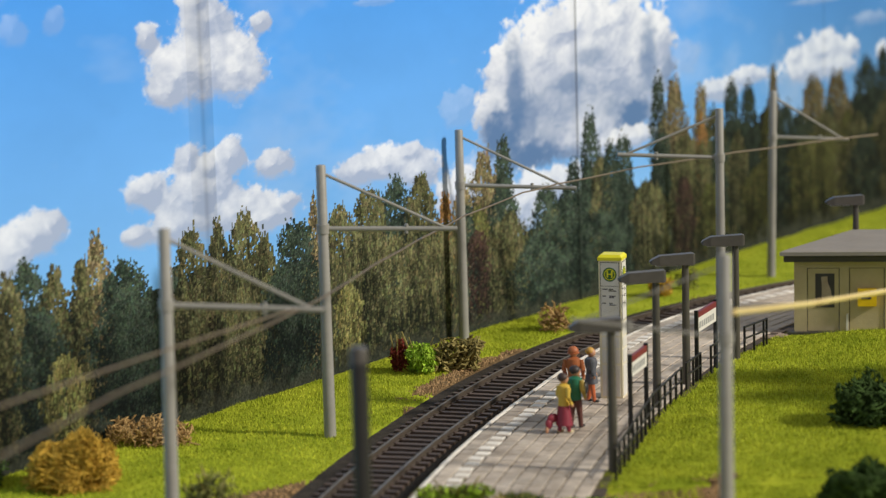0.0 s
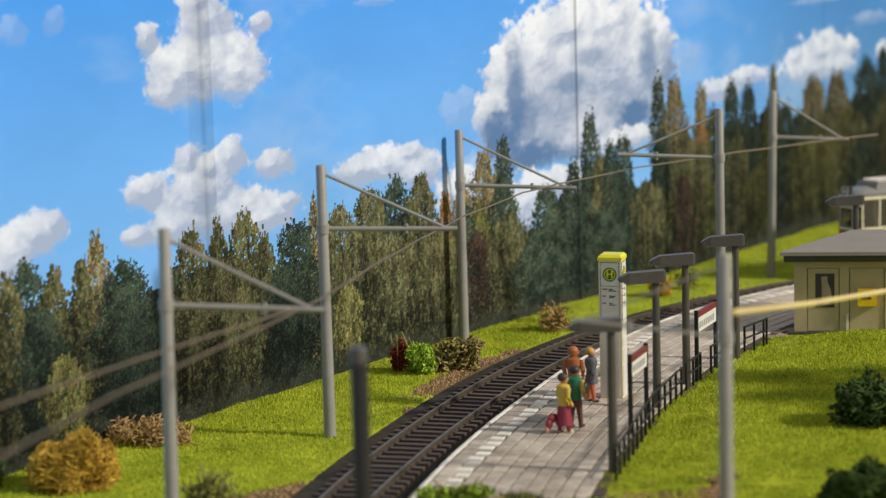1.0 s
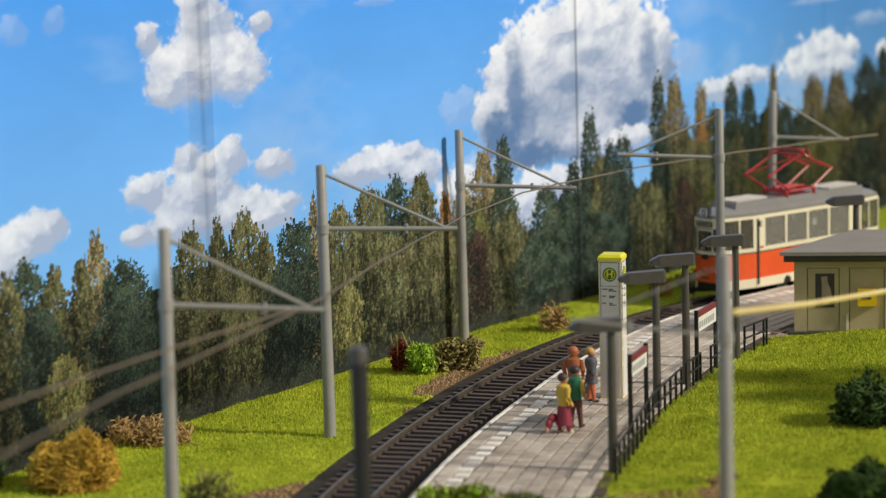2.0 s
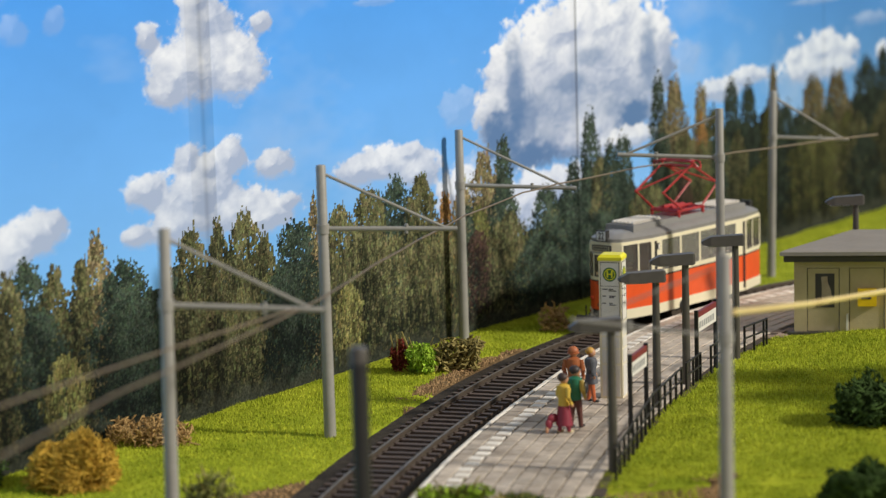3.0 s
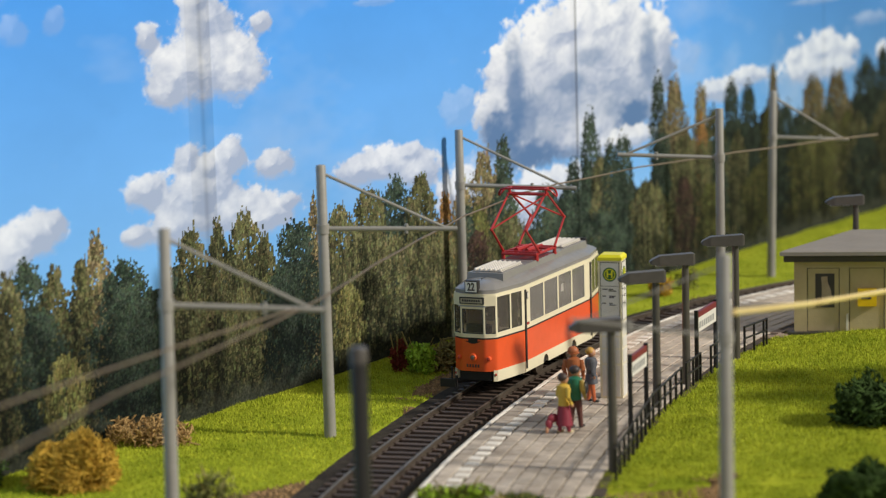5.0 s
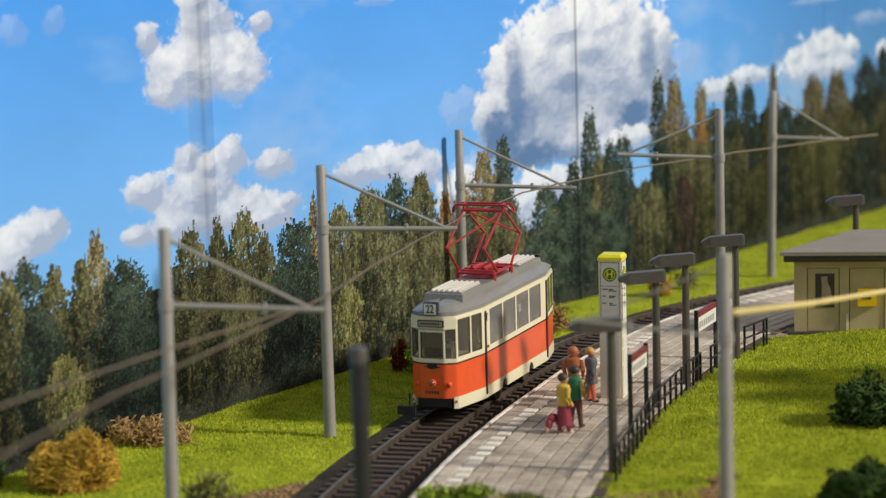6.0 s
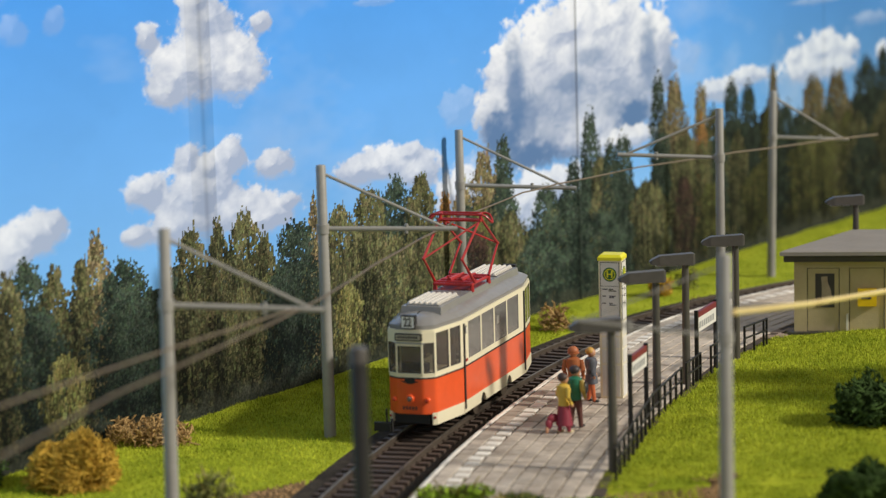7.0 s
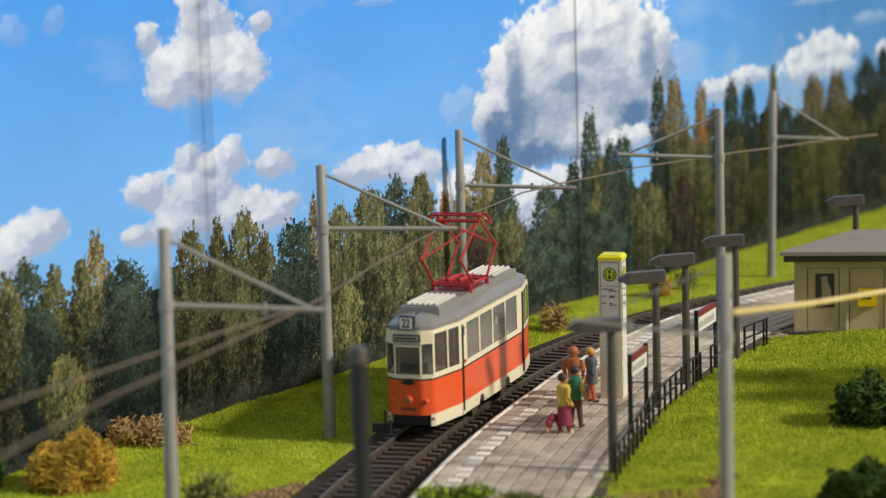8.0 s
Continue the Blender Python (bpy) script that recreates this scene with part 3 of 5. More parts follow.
def wire_things():
    def wire(name, pts, r, mat, label):
        bm = bm_new()
        tube(bm, pts, r, 6)
        tagged(part(name, bm, mat, smooth=True), label, "wire")
    line = WIRE
    fine = []
    for (xa, ya), (xb, yb) in zip(line, line[1:]):
        for k in range(6):
            t = k / 6
            fine.append((xa + (xb - xa) * t, ya + (yb - ya) * t, 66.0 - 0.5 * 4 * t * (1 - t) * 0.4))
    wire("contact_wire", fine, 0.32, M_WIRE, "thin brown overhead contact wire between the masts")
    wire("messenger_wire", [(x, y, 66.3) for x, y in WIRE_SIDE], 0.34, M_WIRE, "thin brown overhead wire running past the mast")
    wire("feeder_rod", [(76.3, 590.6, 70.6), (105.0, 640.0, 63.6), (140.0, 700.0, 56.5), (163.5, 740.0, 52.0)], 0.85, M_BRASS, "pale brass feeder rod fixed to the mast")


build_ground()
build_table()
build_backdrop()
build_track()
build_masts()
wire_things()


# ---- platform ----
def build_platform():
    pf = thing("platform", at(0, 0), "grey slab-paved tram platform with white edge stones", "platform", kind="structure")
    bm = bm_new()
    rings = []
    for s in np.arange(-34, 420, 6.0):
        e = edge_off(s)
        rings.append([(*on_line(s, o)[:2], z) for o, z in ((e - 0.9, -3.4), (e + 56.5, -3.4), (e + 56.5, DECK - 0.45), (e - 0.9, DECK - 0.45))])
    loft(bm, rings)
    part("platform_core", bm, M_JOINT, pf)
    bm = bm_new()
    prism(bm, [(110, 893), (144, 912), (240, 906), (345, 1040), (300, 1075), (238, 1060), (190, 1010), (140, 960), (103, 908)], -3.4, DECK - 0.5)
    part("forecourt_core", bm, M_JOINT, pf)

    def slab(wd, ln, mat, name):
        bm = bm_new()
        w, l = wd / 2 - 0.27, ln / 2 - 0.27
        loft(bm, [[(-w, -l, 0), (w, -l, 0), (w, l, 0), (-w, l, 0)], [(-w, -l, 0.38), (w, -l, 0.38), (w, l, 0.38), (-w, l, 0.38)],
                  [(-w + 0.25, -l + 0.25, 0.5), (w - 0.25, -l + 0.25, 0.5), (w - 0.25, l - 0.25, 0.5), (-w + 0.25, l - 0.25, 0.5)]])
        return finish(bm, name, mat)
    plain, white, short = slab(5.2, 7.4, M_TILE, "slab"), slab(5.2, 5.0, M_WHITE_STONE, "slab"), slab(5.2, 2.4, M_TILE, "slab")
    edge = slab(2.0, 7.4, M_WHITE_STONE, "edge_stone")
    spots = []
    for k in range(-4, 55):
        s = k * 7.4
        e = edge_off(s)
        spots.append((s, e, edge, "edge_stone"))
        for c in range(10):
            o = e + 3.8 + c * 5.2
            if c == 1:
                spots.append((s, o - 0.5 * (k % 2), white, "slab"))
                spots.append((s + 3.7, o, short, "slab"))
            else:
                spots.append((s + (2.0 if c % 2 else 0), o, plain, "slab"))
    spots.sort(key=lambda q: q[0])
    rest = bm_new()
    for n, (s, o, me, name) in enumerate(spots):
        x, y, h = on_line(s, o)
        m = at(x, y, DECK - 0.47 + random.uniform(-0.09, 0.09), -math.degrees(h) + random.uniform(-1.0, 1.0), random.uniform(-0.7, 0.7), random.uniform(-0.7, 0.7))
        if n < 290 or me is white or me is edge:
            ob = new(name, me)
            ob.matrix_basis, ob.parent = m, pf
        else:
            add_mesh(rest, me, m)
    # the widened forecourt round the hut, in browner slabs
    court = bm_new()
    for i in range(40):
        for j in range(26):
            x, y = 108 + i * 5.9, 893 + j * 7.4 + (3 if i % 2 else 0)
            hx = float(np.interp(y, YS, XS))
            hh = math.atan(float(np.polyval(np.polyder(LINE), (y - 850) / 200)) / 200)
            off = (x - hx) * math.cos(hh)
            if 73 < off < 190 and y > 893 + 0.5 * max(0, x - 108) * (x < 146) and x < 300 and not (146 < x < 240 and y < 958):
                add_mesh(court, plain, at(x, y, DECK - 0.55 + random.uniform(-0.08, 0.08), -30 + random.uniform(-1, 1)))
    for name, bm, mat in (("paving_slabs", rest, M_TILE), ("forecourt_slabs", court, M_BROWNTILE)):
        ob = part(name, bm, mat, pf)
        ob["kind"] = "stuff"


def add_mesh(bm, me, m):
    """Copy a finished mesh into bm (millimetres) at the pose m (metres)."""
    vs = [bm.verts.new((m @ v.co) / MM) for v in me.vertices]
    for p in me.polygons:
        bm.faces.new([vs[i] for i in p.vertices])


def text_mesh(word, size, mat, depth=0.05):
    """Letters of the built-in font, size in millimetres, centred, in the XY plane."""
    cu = bpy.data.curves.new("letters", "FONT")
    cu.body, cu.size, cu.extrude = word, size * MM, depth * MM
    cu.align_x, cu.align_y = "CENTER", "CENTER"
    cu.offset = 0.02 * size * MM
    ob = bpy.data.objects.new("letters", cu)
    scene.collection.objects.link(ob)
    me = bpy.data.meshes.new_from_object(ob.evaluated_get(bpy.context.evaluated_depsgraph_get()))
    bpy.data.objects.remove(ob)
    bpy.data.curves.remove(cu)
    me.materials.clear()
    me.materials.append(mat)
    return me


def upright(me, name, parent, x, y, z, rz=0.0):
    """Stand a mesh made in the XY plane upright, facing -y before the turn rz."""
    ob = new(name, me)
    ob.matrix_basis = at(x, y, z, rz, 90)
    ob.parent = parent
    return ob


FENCE = [(51.0, 677), (52.1, 682.6), (70.4, 757.5), (87.0, 807), (93.2, 823), (113.2, 870), (129.2, 894)]


def fence_at(d):
    for (x0, y0), (x1, y1) in zip(FENCE, FENCE[1:]):
        L = math.hypot(x1 - x0, y1 - y0)
        if d <= L:
            return x0 + (x1 - x0) * d / L, y0 + (y1 - y0) * d / L
        d -= L
    return FENCE[-1]


def build_fences():
    for d0, d1 in ((2, 128), (136, 156), (170, 186), (212, 238)):
        n = max(2, round((d1 - d0) / 8.7) + 1)
        x0, y0 = fence_at(d0)
        f = thing("railing", at(x0, y0, DECK), "low black two-rail metal railing along the platform edge", "railing", "platform railings")
        pts = [fence_at(d0 + (d1 - d0) * k / (n - 1)) for k in range(n)]
        bm = bm_new()
        box(bm, -0.4, 0.4, -0.4, 0.4, -1.2, 10.2)
        me = finish(bm, "post", M_BLACK)
        for x, y in pts:
            p = new("post", me)
            p.matrix_basis, p.parent = at(x - x0, y - y0, 0, -20), f
        for z in (5.2, 9.8):
            bm = bm_new()
            tube(bm, [(x - x0, y - y0, z) for x, y in pts], 0.42, 6)
            part("rail", bm, M_BLACK, f)


def build_lamps():
    t = thing("platform_lamp", at(51.4, 690.2, DECK - 0.2), "dark grey platform lamp with flat box head", "lamp", "platform lamps")
    bm = bm_new()
    tube(bm, [(0, 0, -0.5), (0, 0, 20), (0, 0, 45.4)], [1.55, 1.45, 1.25], 12)
    part("post", bm, M_LAMP, t, smooth=True)
    bm = bm_new()
    sec = []
    for x, w, z0, z1 in ((-13.2, 1.3, 46.0, 46.5), (-12.4, 1.9, 45.4, 47.2), (-9.5, 2.4, 45.1, 48.6), (2.6, 2.6, 45.0, 49.2), (3.4, 2.3, 45.4, 48.9)):
        sec.append([(x, -w, z0), (x, w, z0), (x, w * 0.85, z1), (x, -w * 0.85, z1)])
    loft(bm, sec)
    part("lamp_head", bm, M_LAMP, t, bevel=0.25)
    bm = bm_new()
    box(bm, -11, -3, -1.8, 1.8, 44.7, 45.1)
    part("diffuser", bm, M_GREYPRINT, t)
    for x, y, rz in ((74.1, 781.0, 3), (88.6, 818.3, 2), (112.8, 862.5, -2), (179.5, 971.7, 0)):
        copy_thing(t, at(x, y, DECK - 0.2, rz))


def build_pillar():
    t = thing("stop_pillar", at(60.5, 801.3, DECK, -17), "tall white tram stop pillar with yellow cap and round H sign", "stop pillar")
    up = 4.0
    bm = bm_new()
    box(bm, -4.1, 4.1, -4.1, 4.1, 0, 50.2)
    part("column", bm, M_CREAM, t, bevel=0.35)
    bm = bm_new()
    loft(bm, [[(-4.4, -4.4, 50.2), (4.4, -4.4, 50.2), (4.4, 4.4, 50.2), (-4.4, 4.4, 50.2)], [(-4.4, -4.4, 51.3), (4.4, -4.4, 51.3), (4.4, 4.4, 51.3), (-4.4, 4.4, 51.3)],
              [(-3.6, -3.6, 52.2), (3.6, -3.6, 52.2), (3.6, 3.6, 52.2), (-3.6, 3.6, 52.2)]])
    part("cap", bm, M_LIME, t, "bright lime-yellow cap", bevel=0.2)
    for turn in (0, 90):
        m = at(0, 0, 0, turn)
        bm = bm_new()
        box(bm, -3.3, 3.3, -4.28, -4.05, 28.5, 49.4)
        panel = part("notice_panel", bm, M_PANEL, t, "off-white notice panel", m=m)
        bm = bm_new()
        for x in (-3.45, 3.3):
            box(bm, x, x + 0.15, -4.32, -4.06, 28.3, 49.6)
        for z in (28.3, 40.9, 49.45):
            box(bm, -3.45, 3.45, -4.32, -4.06, z, z + 0.15)
        part("panel_border", bm, M_PRINT, panel)
        for r, y, mat, nm in ((2.55, -4.36, M_GREEN, "sign_ring"), (2.05, -4.40, M_LIME, "sign_disc")):
            bm = bm_new()
            loft(bm, [[(r * math.cos(a), yy, 45.2 + r * math.sin(a)) for a in [2 * math.pi * k / 28 for k in range(28)]] for yy in (-4.2, y)])
            part(nm, bm, mat, panel)
        bm = bm_new()
        loft(bm, [[(1.75 * math.cos(a), yy, 45.2 + 1.75 * math.sin(a)) for a in [2 * math.pi * k / 28 for k in range(28)]] for yy in (-4.3, -4.42)])
        part("sign_field", bm, M_GREEN, panel)
        upright(text_mesh("H", 3.4, M_LIME), "letter", panel, 0, -4.44, 45.2)
        bm = bm_new()
        for z, w0, w1 in ((35.7, -2.9, -0.8), (35.7, -0.4, 1.2), (35.1, -0.4, 2.3), (33.2, -2.9, -1.5), (33.2, -0.3, 2.0), (32.7, -0.3, 1.5), (30.6, -2.9, -1.5), (30.6, -0.3, 1.0), (30.0, -0.3, 2.2)):
            box(bm, w0, w1, -4.33, -4.2, z + up, z + up + 0.35)
        part("printed_lines", bm, M_PRINT, panel)
        bm = bm_new()
        for z0, z1 in ((0.8, 12.2), (12.9, 17.9), (18.5, 22.4), (22.9, 27.7)):
            box(bm, -3.2, 3.2, -4.26, -4.05, z0, z1)
        part("lower_panel", bm, M_PANEL, t, "off-white lower panels", m=m)
    bm = bm_new()
    box(bm, -0.3, 1.4, -4.4, -4.2, 7.2, 9.2)
    part("sticker", bm, M_YELLOW, t, "small yellow sticker")


def name_sign(xa, ya, xb, yb, z_low, z_high):
    t = thing("station_sign", at(xa, ya, DECK), "white platform name board with maroon band on black posts", "sign", "platform name boards")
    dx, dy = xb - xa, yb - ya
    L, rz = math.hypot(dx, dy), math.degrees(math.atan2(dy, dx))
    for x in (0, L):
        bm = bm_new()
        box(bm, x - 0.65, x + 0.65, -0.65, 0.65, -0.5, z_high + 0.8)
        part("post", bm, M_BLACK, t, m=at(0, 0, 0, rz), bevel=0.1)
    bm = bm_new()
    box(bm, 0.7, L - 0.7, -0.5, 0.5, z_low, z_high)
    board = part("board", bm, M_PANEL, t, m=at(0, 0, 0, rz))
    bm = bm_new()
    box(bm, 0.7, L - 0.7, -0.62, 0.62, z_high - 2.0, z_high + 0.1)
    part("band", bm, M_MAROON, board, "maroon band")
    bm = bm_new()
    for k in range(7):
        box(bm, 2.2 + k * (L - 5) / 7, 2.2 + (k + 0.62) * (L - 5) / 7, -0.6, 0.6, z_low + 1.3, z_low + 3.6)
    part("lettering_bar", bm, M_GREYPRINT, board)


def build_hut():
    t = thing("toilet_hut", at(143.4, 913.4, DECK - 0.2, -8.5), "beige flat-panelled public toilet hut with flat grey roof", "hut")
    W, D, H = 92, 50, 30.5
    bm = bm_new()
    prism(bm, [(-3, -2.5), (W + 2, -2.5), (W + 2, D + 2), (22, D + 2)], -1.5, 0.9)
    part("plinth", bm, M_HUTTRIM, t, bevel=0.2)
    bm = bm_new()
    prism(bm, [(0, 0.8), (W, 0.8), (W, D), (24, D)], 0.9, H)
    part("wall", bm, M_HUT, t)
    # pilasters and rails of the front stand proud round the doors
    doors = ((5.2, 18.4), (22.2, 36.5), (43, 57), (61, 75))
    xs = [0] + [v for d in doors for v in d] + [W]
    for a, b in zip(xs[::2], xs[1::2]):
        bm = bm_new()
        box(bm, a, b, 0, 0.82, 0.9, H)
        part("pilaster", bm, M_HUT, t, bevel=0.12)
    for a, b in doors:
        bm = bm_new()
        box(bm, a, b, 0.0, 0.82, 27.2, H)
        part("lintel", bm, M_HUT, t)
        bm = bm_new()
        box(bm, a + 0.35, b - 0.35, 0.45, 0.9, 1.1, 26.9)
        door = part("door", bm, M_HUT, t, bevel=0.1)
        bm = bm_new()
        for x0, x1, z0, z1 in ((a, a + 0.3, 0.9, 27.2), (b - 0.3, b, 0.9, 27.2), (a, b, 26.95, 27.2)):
            box(bm, x0, x1, 0.3, 0.83, z0, z1)
        part("door_gap", bm, M_HUTTRIM, door)
    bm = bm_new()
    box(bm, 8.6, 16.3, 0.18, 0.5, 10.8, 24.8)
    poster = part("poster", bm, M_PRINT, t, "dark poster with a plain pale shape")
    bm = bm_new()
    tube(bm, [(13.0, 0.15, 12.2), (13.2, 0.15, 15.0), (13.0, 0.15, 18.0), (12.4, 0.15, 21.0), (12.2, 0.15, 23.6)], [0.9, 2.2, 1.9, 1.3, 1.4], 10)
    for v in bm.verts:
        v.co.y = 0.14 + (v.co.y - 0.15) * 0.02
    part("pale_shape", bm, material("pale_poster_print", (0.42, 0.33, 0.25), 0.6, vary=0.2), poster)
    bm = bm_new()
    box(bm, 25.6, 33.2, -2.2, 0.5, 11.6, 18.8)
    box_part = part("wall_box", bm, M_YELLOW, t, "bright yellow wall-mounted box", bevel=0.7)
    bm = bm_new()
    box(bm, 27.0, 31.0, -2.4, -2.1, 14.6, 15.6)
    part("slot", bm, M_HUTTRIM, box_part)
    bm = bm_new()
    box(bm, 21.0, 21.9, -0.5, 0.3, 1.0, 8.2)
    part("downpipe", bm, M_PANEL, t, "short white pipe by the door")
    bm = bm_new()
    prism(bm, [(-4.2, -4.2), (W + 4.2, -4.2), (W + 4.2, D + 5), (24.5, D + 5)], H - 0.2, H + 2.6)
    part("eaves", bm, M_HUTTRIM, t, "dark eaves board", bevel=0.2)
    bm = bm_new()
    rim = [(-5.8, -5.8), (W + 5.6, -5.8), (W + 5.6, D + 7), (24.5, D + 7)]
    loft(bm, [[(x, y, H + 2.6) for x, y in rim], [(x, y, H + 4.1) for x, y in rim], [(x + (1.5 if x < 40 else -1.5), y + (1.5 if y < 20 else -1.5), H + 4.6) for x, y in rim]])
    part("roof", bm, M_HUTROOF, t, "flat grey felt roof", bevel=0.25)


def figurine(x, y, rz, label, tall, colours, skirt=False, coat=False, extra=()):
    """A small painted plastic figure in one mesh; colours: legs, body, arms, skin, hair, foot."""
    mats = [material("figure_paint", c, 0.5, vary=0.12, scale=500) for c in colours]
    bm = bm_new()
    k = tall / 20.0

    def piece(mat, fn):
        n = len(bm.faces)
        fn()
        bm.faces.ensure_lookup_table()
        for f in bm.faces[n:]:
            f.material_index = mat
    stride = 1.1
    for sx in (-1, 1):
        piece(5, lambda: ball(bm, (sx * 0.95 * k, -0.45 * k + sx * stride * k, 0.5 * k), (0.65 * k, 1.35 * k, 0.5 * k)))
        piece(0, lambda: tube(bm, [(sx * 0.95 * k, sx * stride * k, 0.4 * k), (sx * 0.95 * k, sx * 0.6 * k, 4.6 * k), (sx * 0.85 * k, 0, 9.4 * k)], [0.62 * k, 0.8 * k, 1.1 * k], 8))
    if skirt:
        piece(0, lambda: tube(bm, [(0, 0, 2.8 * k), (0, 0, 6 * k), (0, 0, 10.4 * k)], [2.6 * k, 2.2 * k, 1.6 * k], 10))
    if coat:
        piece(1, lambda: tube(bm, [(0, 0, 7.0 * k), (0, 0, 8.5 * k), (0, 0, 10.4 * k)], [2.3 * k, 2.1 * k, 1.8 * k], 10))
    piece(1, lambda: tube(bm, [(0, 0, 9.2 * k), (0, 0, 11.6 * k), (0, 0, 14.6 * k), (0, 0.1 * k, 16.2 * k), (0, 0, 16.9 * k)], [1.75 * k, 1.6 * k, 2.2 * k, 1.9 * k, 0.8 * k], 10))
    for sx in (-1, 1):
        piece(2, lambda: tube(bm, [(sx * 2.1 * k, 0, 15.8 * k), (sx * 2.7 * k, 0.3 * k, 12.6 * k), (sx * 2.5 * k, -1.1 * k, 10.1 * k)], [0.75 * k, 0.7 * k, 0.55 * k], 8))
        piece(3, lambda: ball(bm, (sx * 2.5 * k, -1.3 * k, 9.6 * k), (0.5 * k, 0.5 * k, 0.7 * k)))
    piece(3, lambda: tube(bm, [(0, 0, 16.4 * k), (0, 0, 17.6 * k)], 0.6 * k, 8))
    piece(3, lambda: ball(bm, (0, -0.2 * k, 18.3 * k), (1.35 * k, 1.5 * k, 1.65 * k), 10, 8))
    piece(4, lambda: ball(bm, (0, 0.3 * k, 18.95 * k), (1.55 * k, 1.6 * k, 1.5 * k), 10, 8))
    for mat, c, r in extra:
        piece(mat, lambda: ball(bm, c, r, 10, 8))
    for v in bm.verts:
        v.co.x, v.co.y = v.co.x * 1.18, v.co.y * 1.1
    ob = part("figurine", bm, mats, smooth=True, m=at(x, y, DECK + 0.05, rz))
    return tagged(ob, label, "figurine", "platform figurines")


def build_figures():
    skin, black = (0.52, 0.27, 0.16), (0.02, 0.02, 0.02)
    figurine(39.2, 745.0, 120, "painted figurine in yellow top and maroon skirt", 20.2, [(0.24, 0.025, 0.045), (0.62, 0.42, 0.06), (0.62, 0.42, 0.06), skin, (0.05, 0.03, 0.025), (0.62, 0.52, 0.30)], skirt=True,
             extra=((0, (1.5, 3.0, 5.2), (1.0, 2.0, 1.6)), (0, (1.6, 4.4, 3.4), (0.8, 1.3, 1.9)), (3, (1.6, 5.2, 1.4), (0.5, 0.6, 1.3))))
    figurine(43.6, 752.0, 140, "painted figurine in green shirt and brown trousers", 21.3, [(0.13, 0.05, 0.04), (0.02, 0.17, 0.09), (0.50, 0.36, 0.08), skin, (0.04, 0.03, 0.03), black])
    figurine(45.0, 784.5, 165, "painted figurine in brown coat and hat", 21.6, [(0.24, 0.07, 0.03), (0.36, 0.11, 0.035), (0.36, 0.11, 0.035), skin, (0.42, 0.13, 0.05), black], coat=True,
             extra=((4, (0, 0, 19.6), (2.0, 2.0, 0.35)), (5, (-3.2, -1.6, 6.6), (0.9, 2.0, 2.4))))
    figurine(51.7, 792.6, 80, "painted figurine in grey suit with orange stockings", 19.5, [(0.55, 0.14, 0.05), (0.10, 0.105, 0.125), (0.10, 0.105, 0.125), skin, (0.55, 0.30, 0.06), black], coat=True)


def build_posts():
    t = thing("black_post", at(-22.0, 560, GROUND), "black round post with a grey top beside the track", "post")
    bm = bm_new()
    tube(bm, [(0, 0, -1), (0, 0, 68.5)], 2.25, 16)
    part("shaft", bm, M_BLACK, t, smooth=True)
    bm = bm_new()
    tube(bm, [(0, 0, 68.4), (0, 0, 71.6), (0, 0, 72.4)], [2.35, 2.35, 2.0], 16)
    part("top_cap", bm, M_LAMP, t, "grey top cap", smooth=True)


# ---- plants ----
def leaf_bush(name, x, y, z, r, mats, count, label, size=1.3, category="bush", lumps=7):
    """A clumped crown of many small leaves over a few stems; r: three radii in mm."""
    rng = random.Random(hash_of(x, y))
    t = thing(name, at(x, y, z), label, category)
    bm = bm_new()
    for k in range(6):
        a = rng.uniform(0, 6.28)
        tube(bm, [(0, 0, -1), (0.3 * r[0] * math.cos(a), 0.3 * r[1] * math.sin(a), r[2] * 0.6), (0.7 * r[0] * math.cos(a), 0.7 * r[1] * math.sin(a), r[2] * rng.uniform(0.9, 1.4))], [0.5, 0.35, 0.15], 5)
    part("stem", bm, M_TWIG, t)
    centres = [(rng.uniform(-0.6, 0.6), rng.uniform(-0.6, 0.6), rng.uniform(0.25, 1.45), rng.uniform(0.35, 0.62)) for _ in range(lumps)]
    for mi, mat in enumerate(mats):
        bm = bm_new()
        for _ in range(count // len(mats)):
            c = centres[rng.randrange(lumps)] if len(mats) == 1 else centres[(rng.randrange(lumps) // len(mats)) * len(mats) % lumps if rng.random() < 0.3 else (mi + len(mats) * rng.randrange(lumps)) % lumps]
            d = Vector((rng.gauss(0, 1), rng.gauss(0, 1), rng.gauss(0, 1))).normalized() * (c[3] * rng.uniform(0.55, 1.08))
            p = Vector(((c[0] + d.x) * r[0], (c[1] + d.y) * r[1], max(0.2, (c[2] + d.z * 1.2) * r[2] * 0.62)))
            q = Euler((rng.uniform(0, 6.28), rng.uniform(0, 6.28), rng.uniform(0, 6.28))).to_matrix()
            s = size * rng.uniform(0.5, 1.2)
            vs = [bm.verts.new(p + q @ Vector(v) * s) for v in ((-1, 0, 0), (0, -0.5, 0.15), (1, 0, 0), (0, 0.5, 0.15))]
            bm.faces.new(vs[:3])
            bm.faces.new((vs[0], vs[2], vs[3]))
        part("foliage", bm, mat, t)
    return t


def hash_of(x, y):
    return int(abs(x) * 7919 + abs(y) * 104729) % 100003


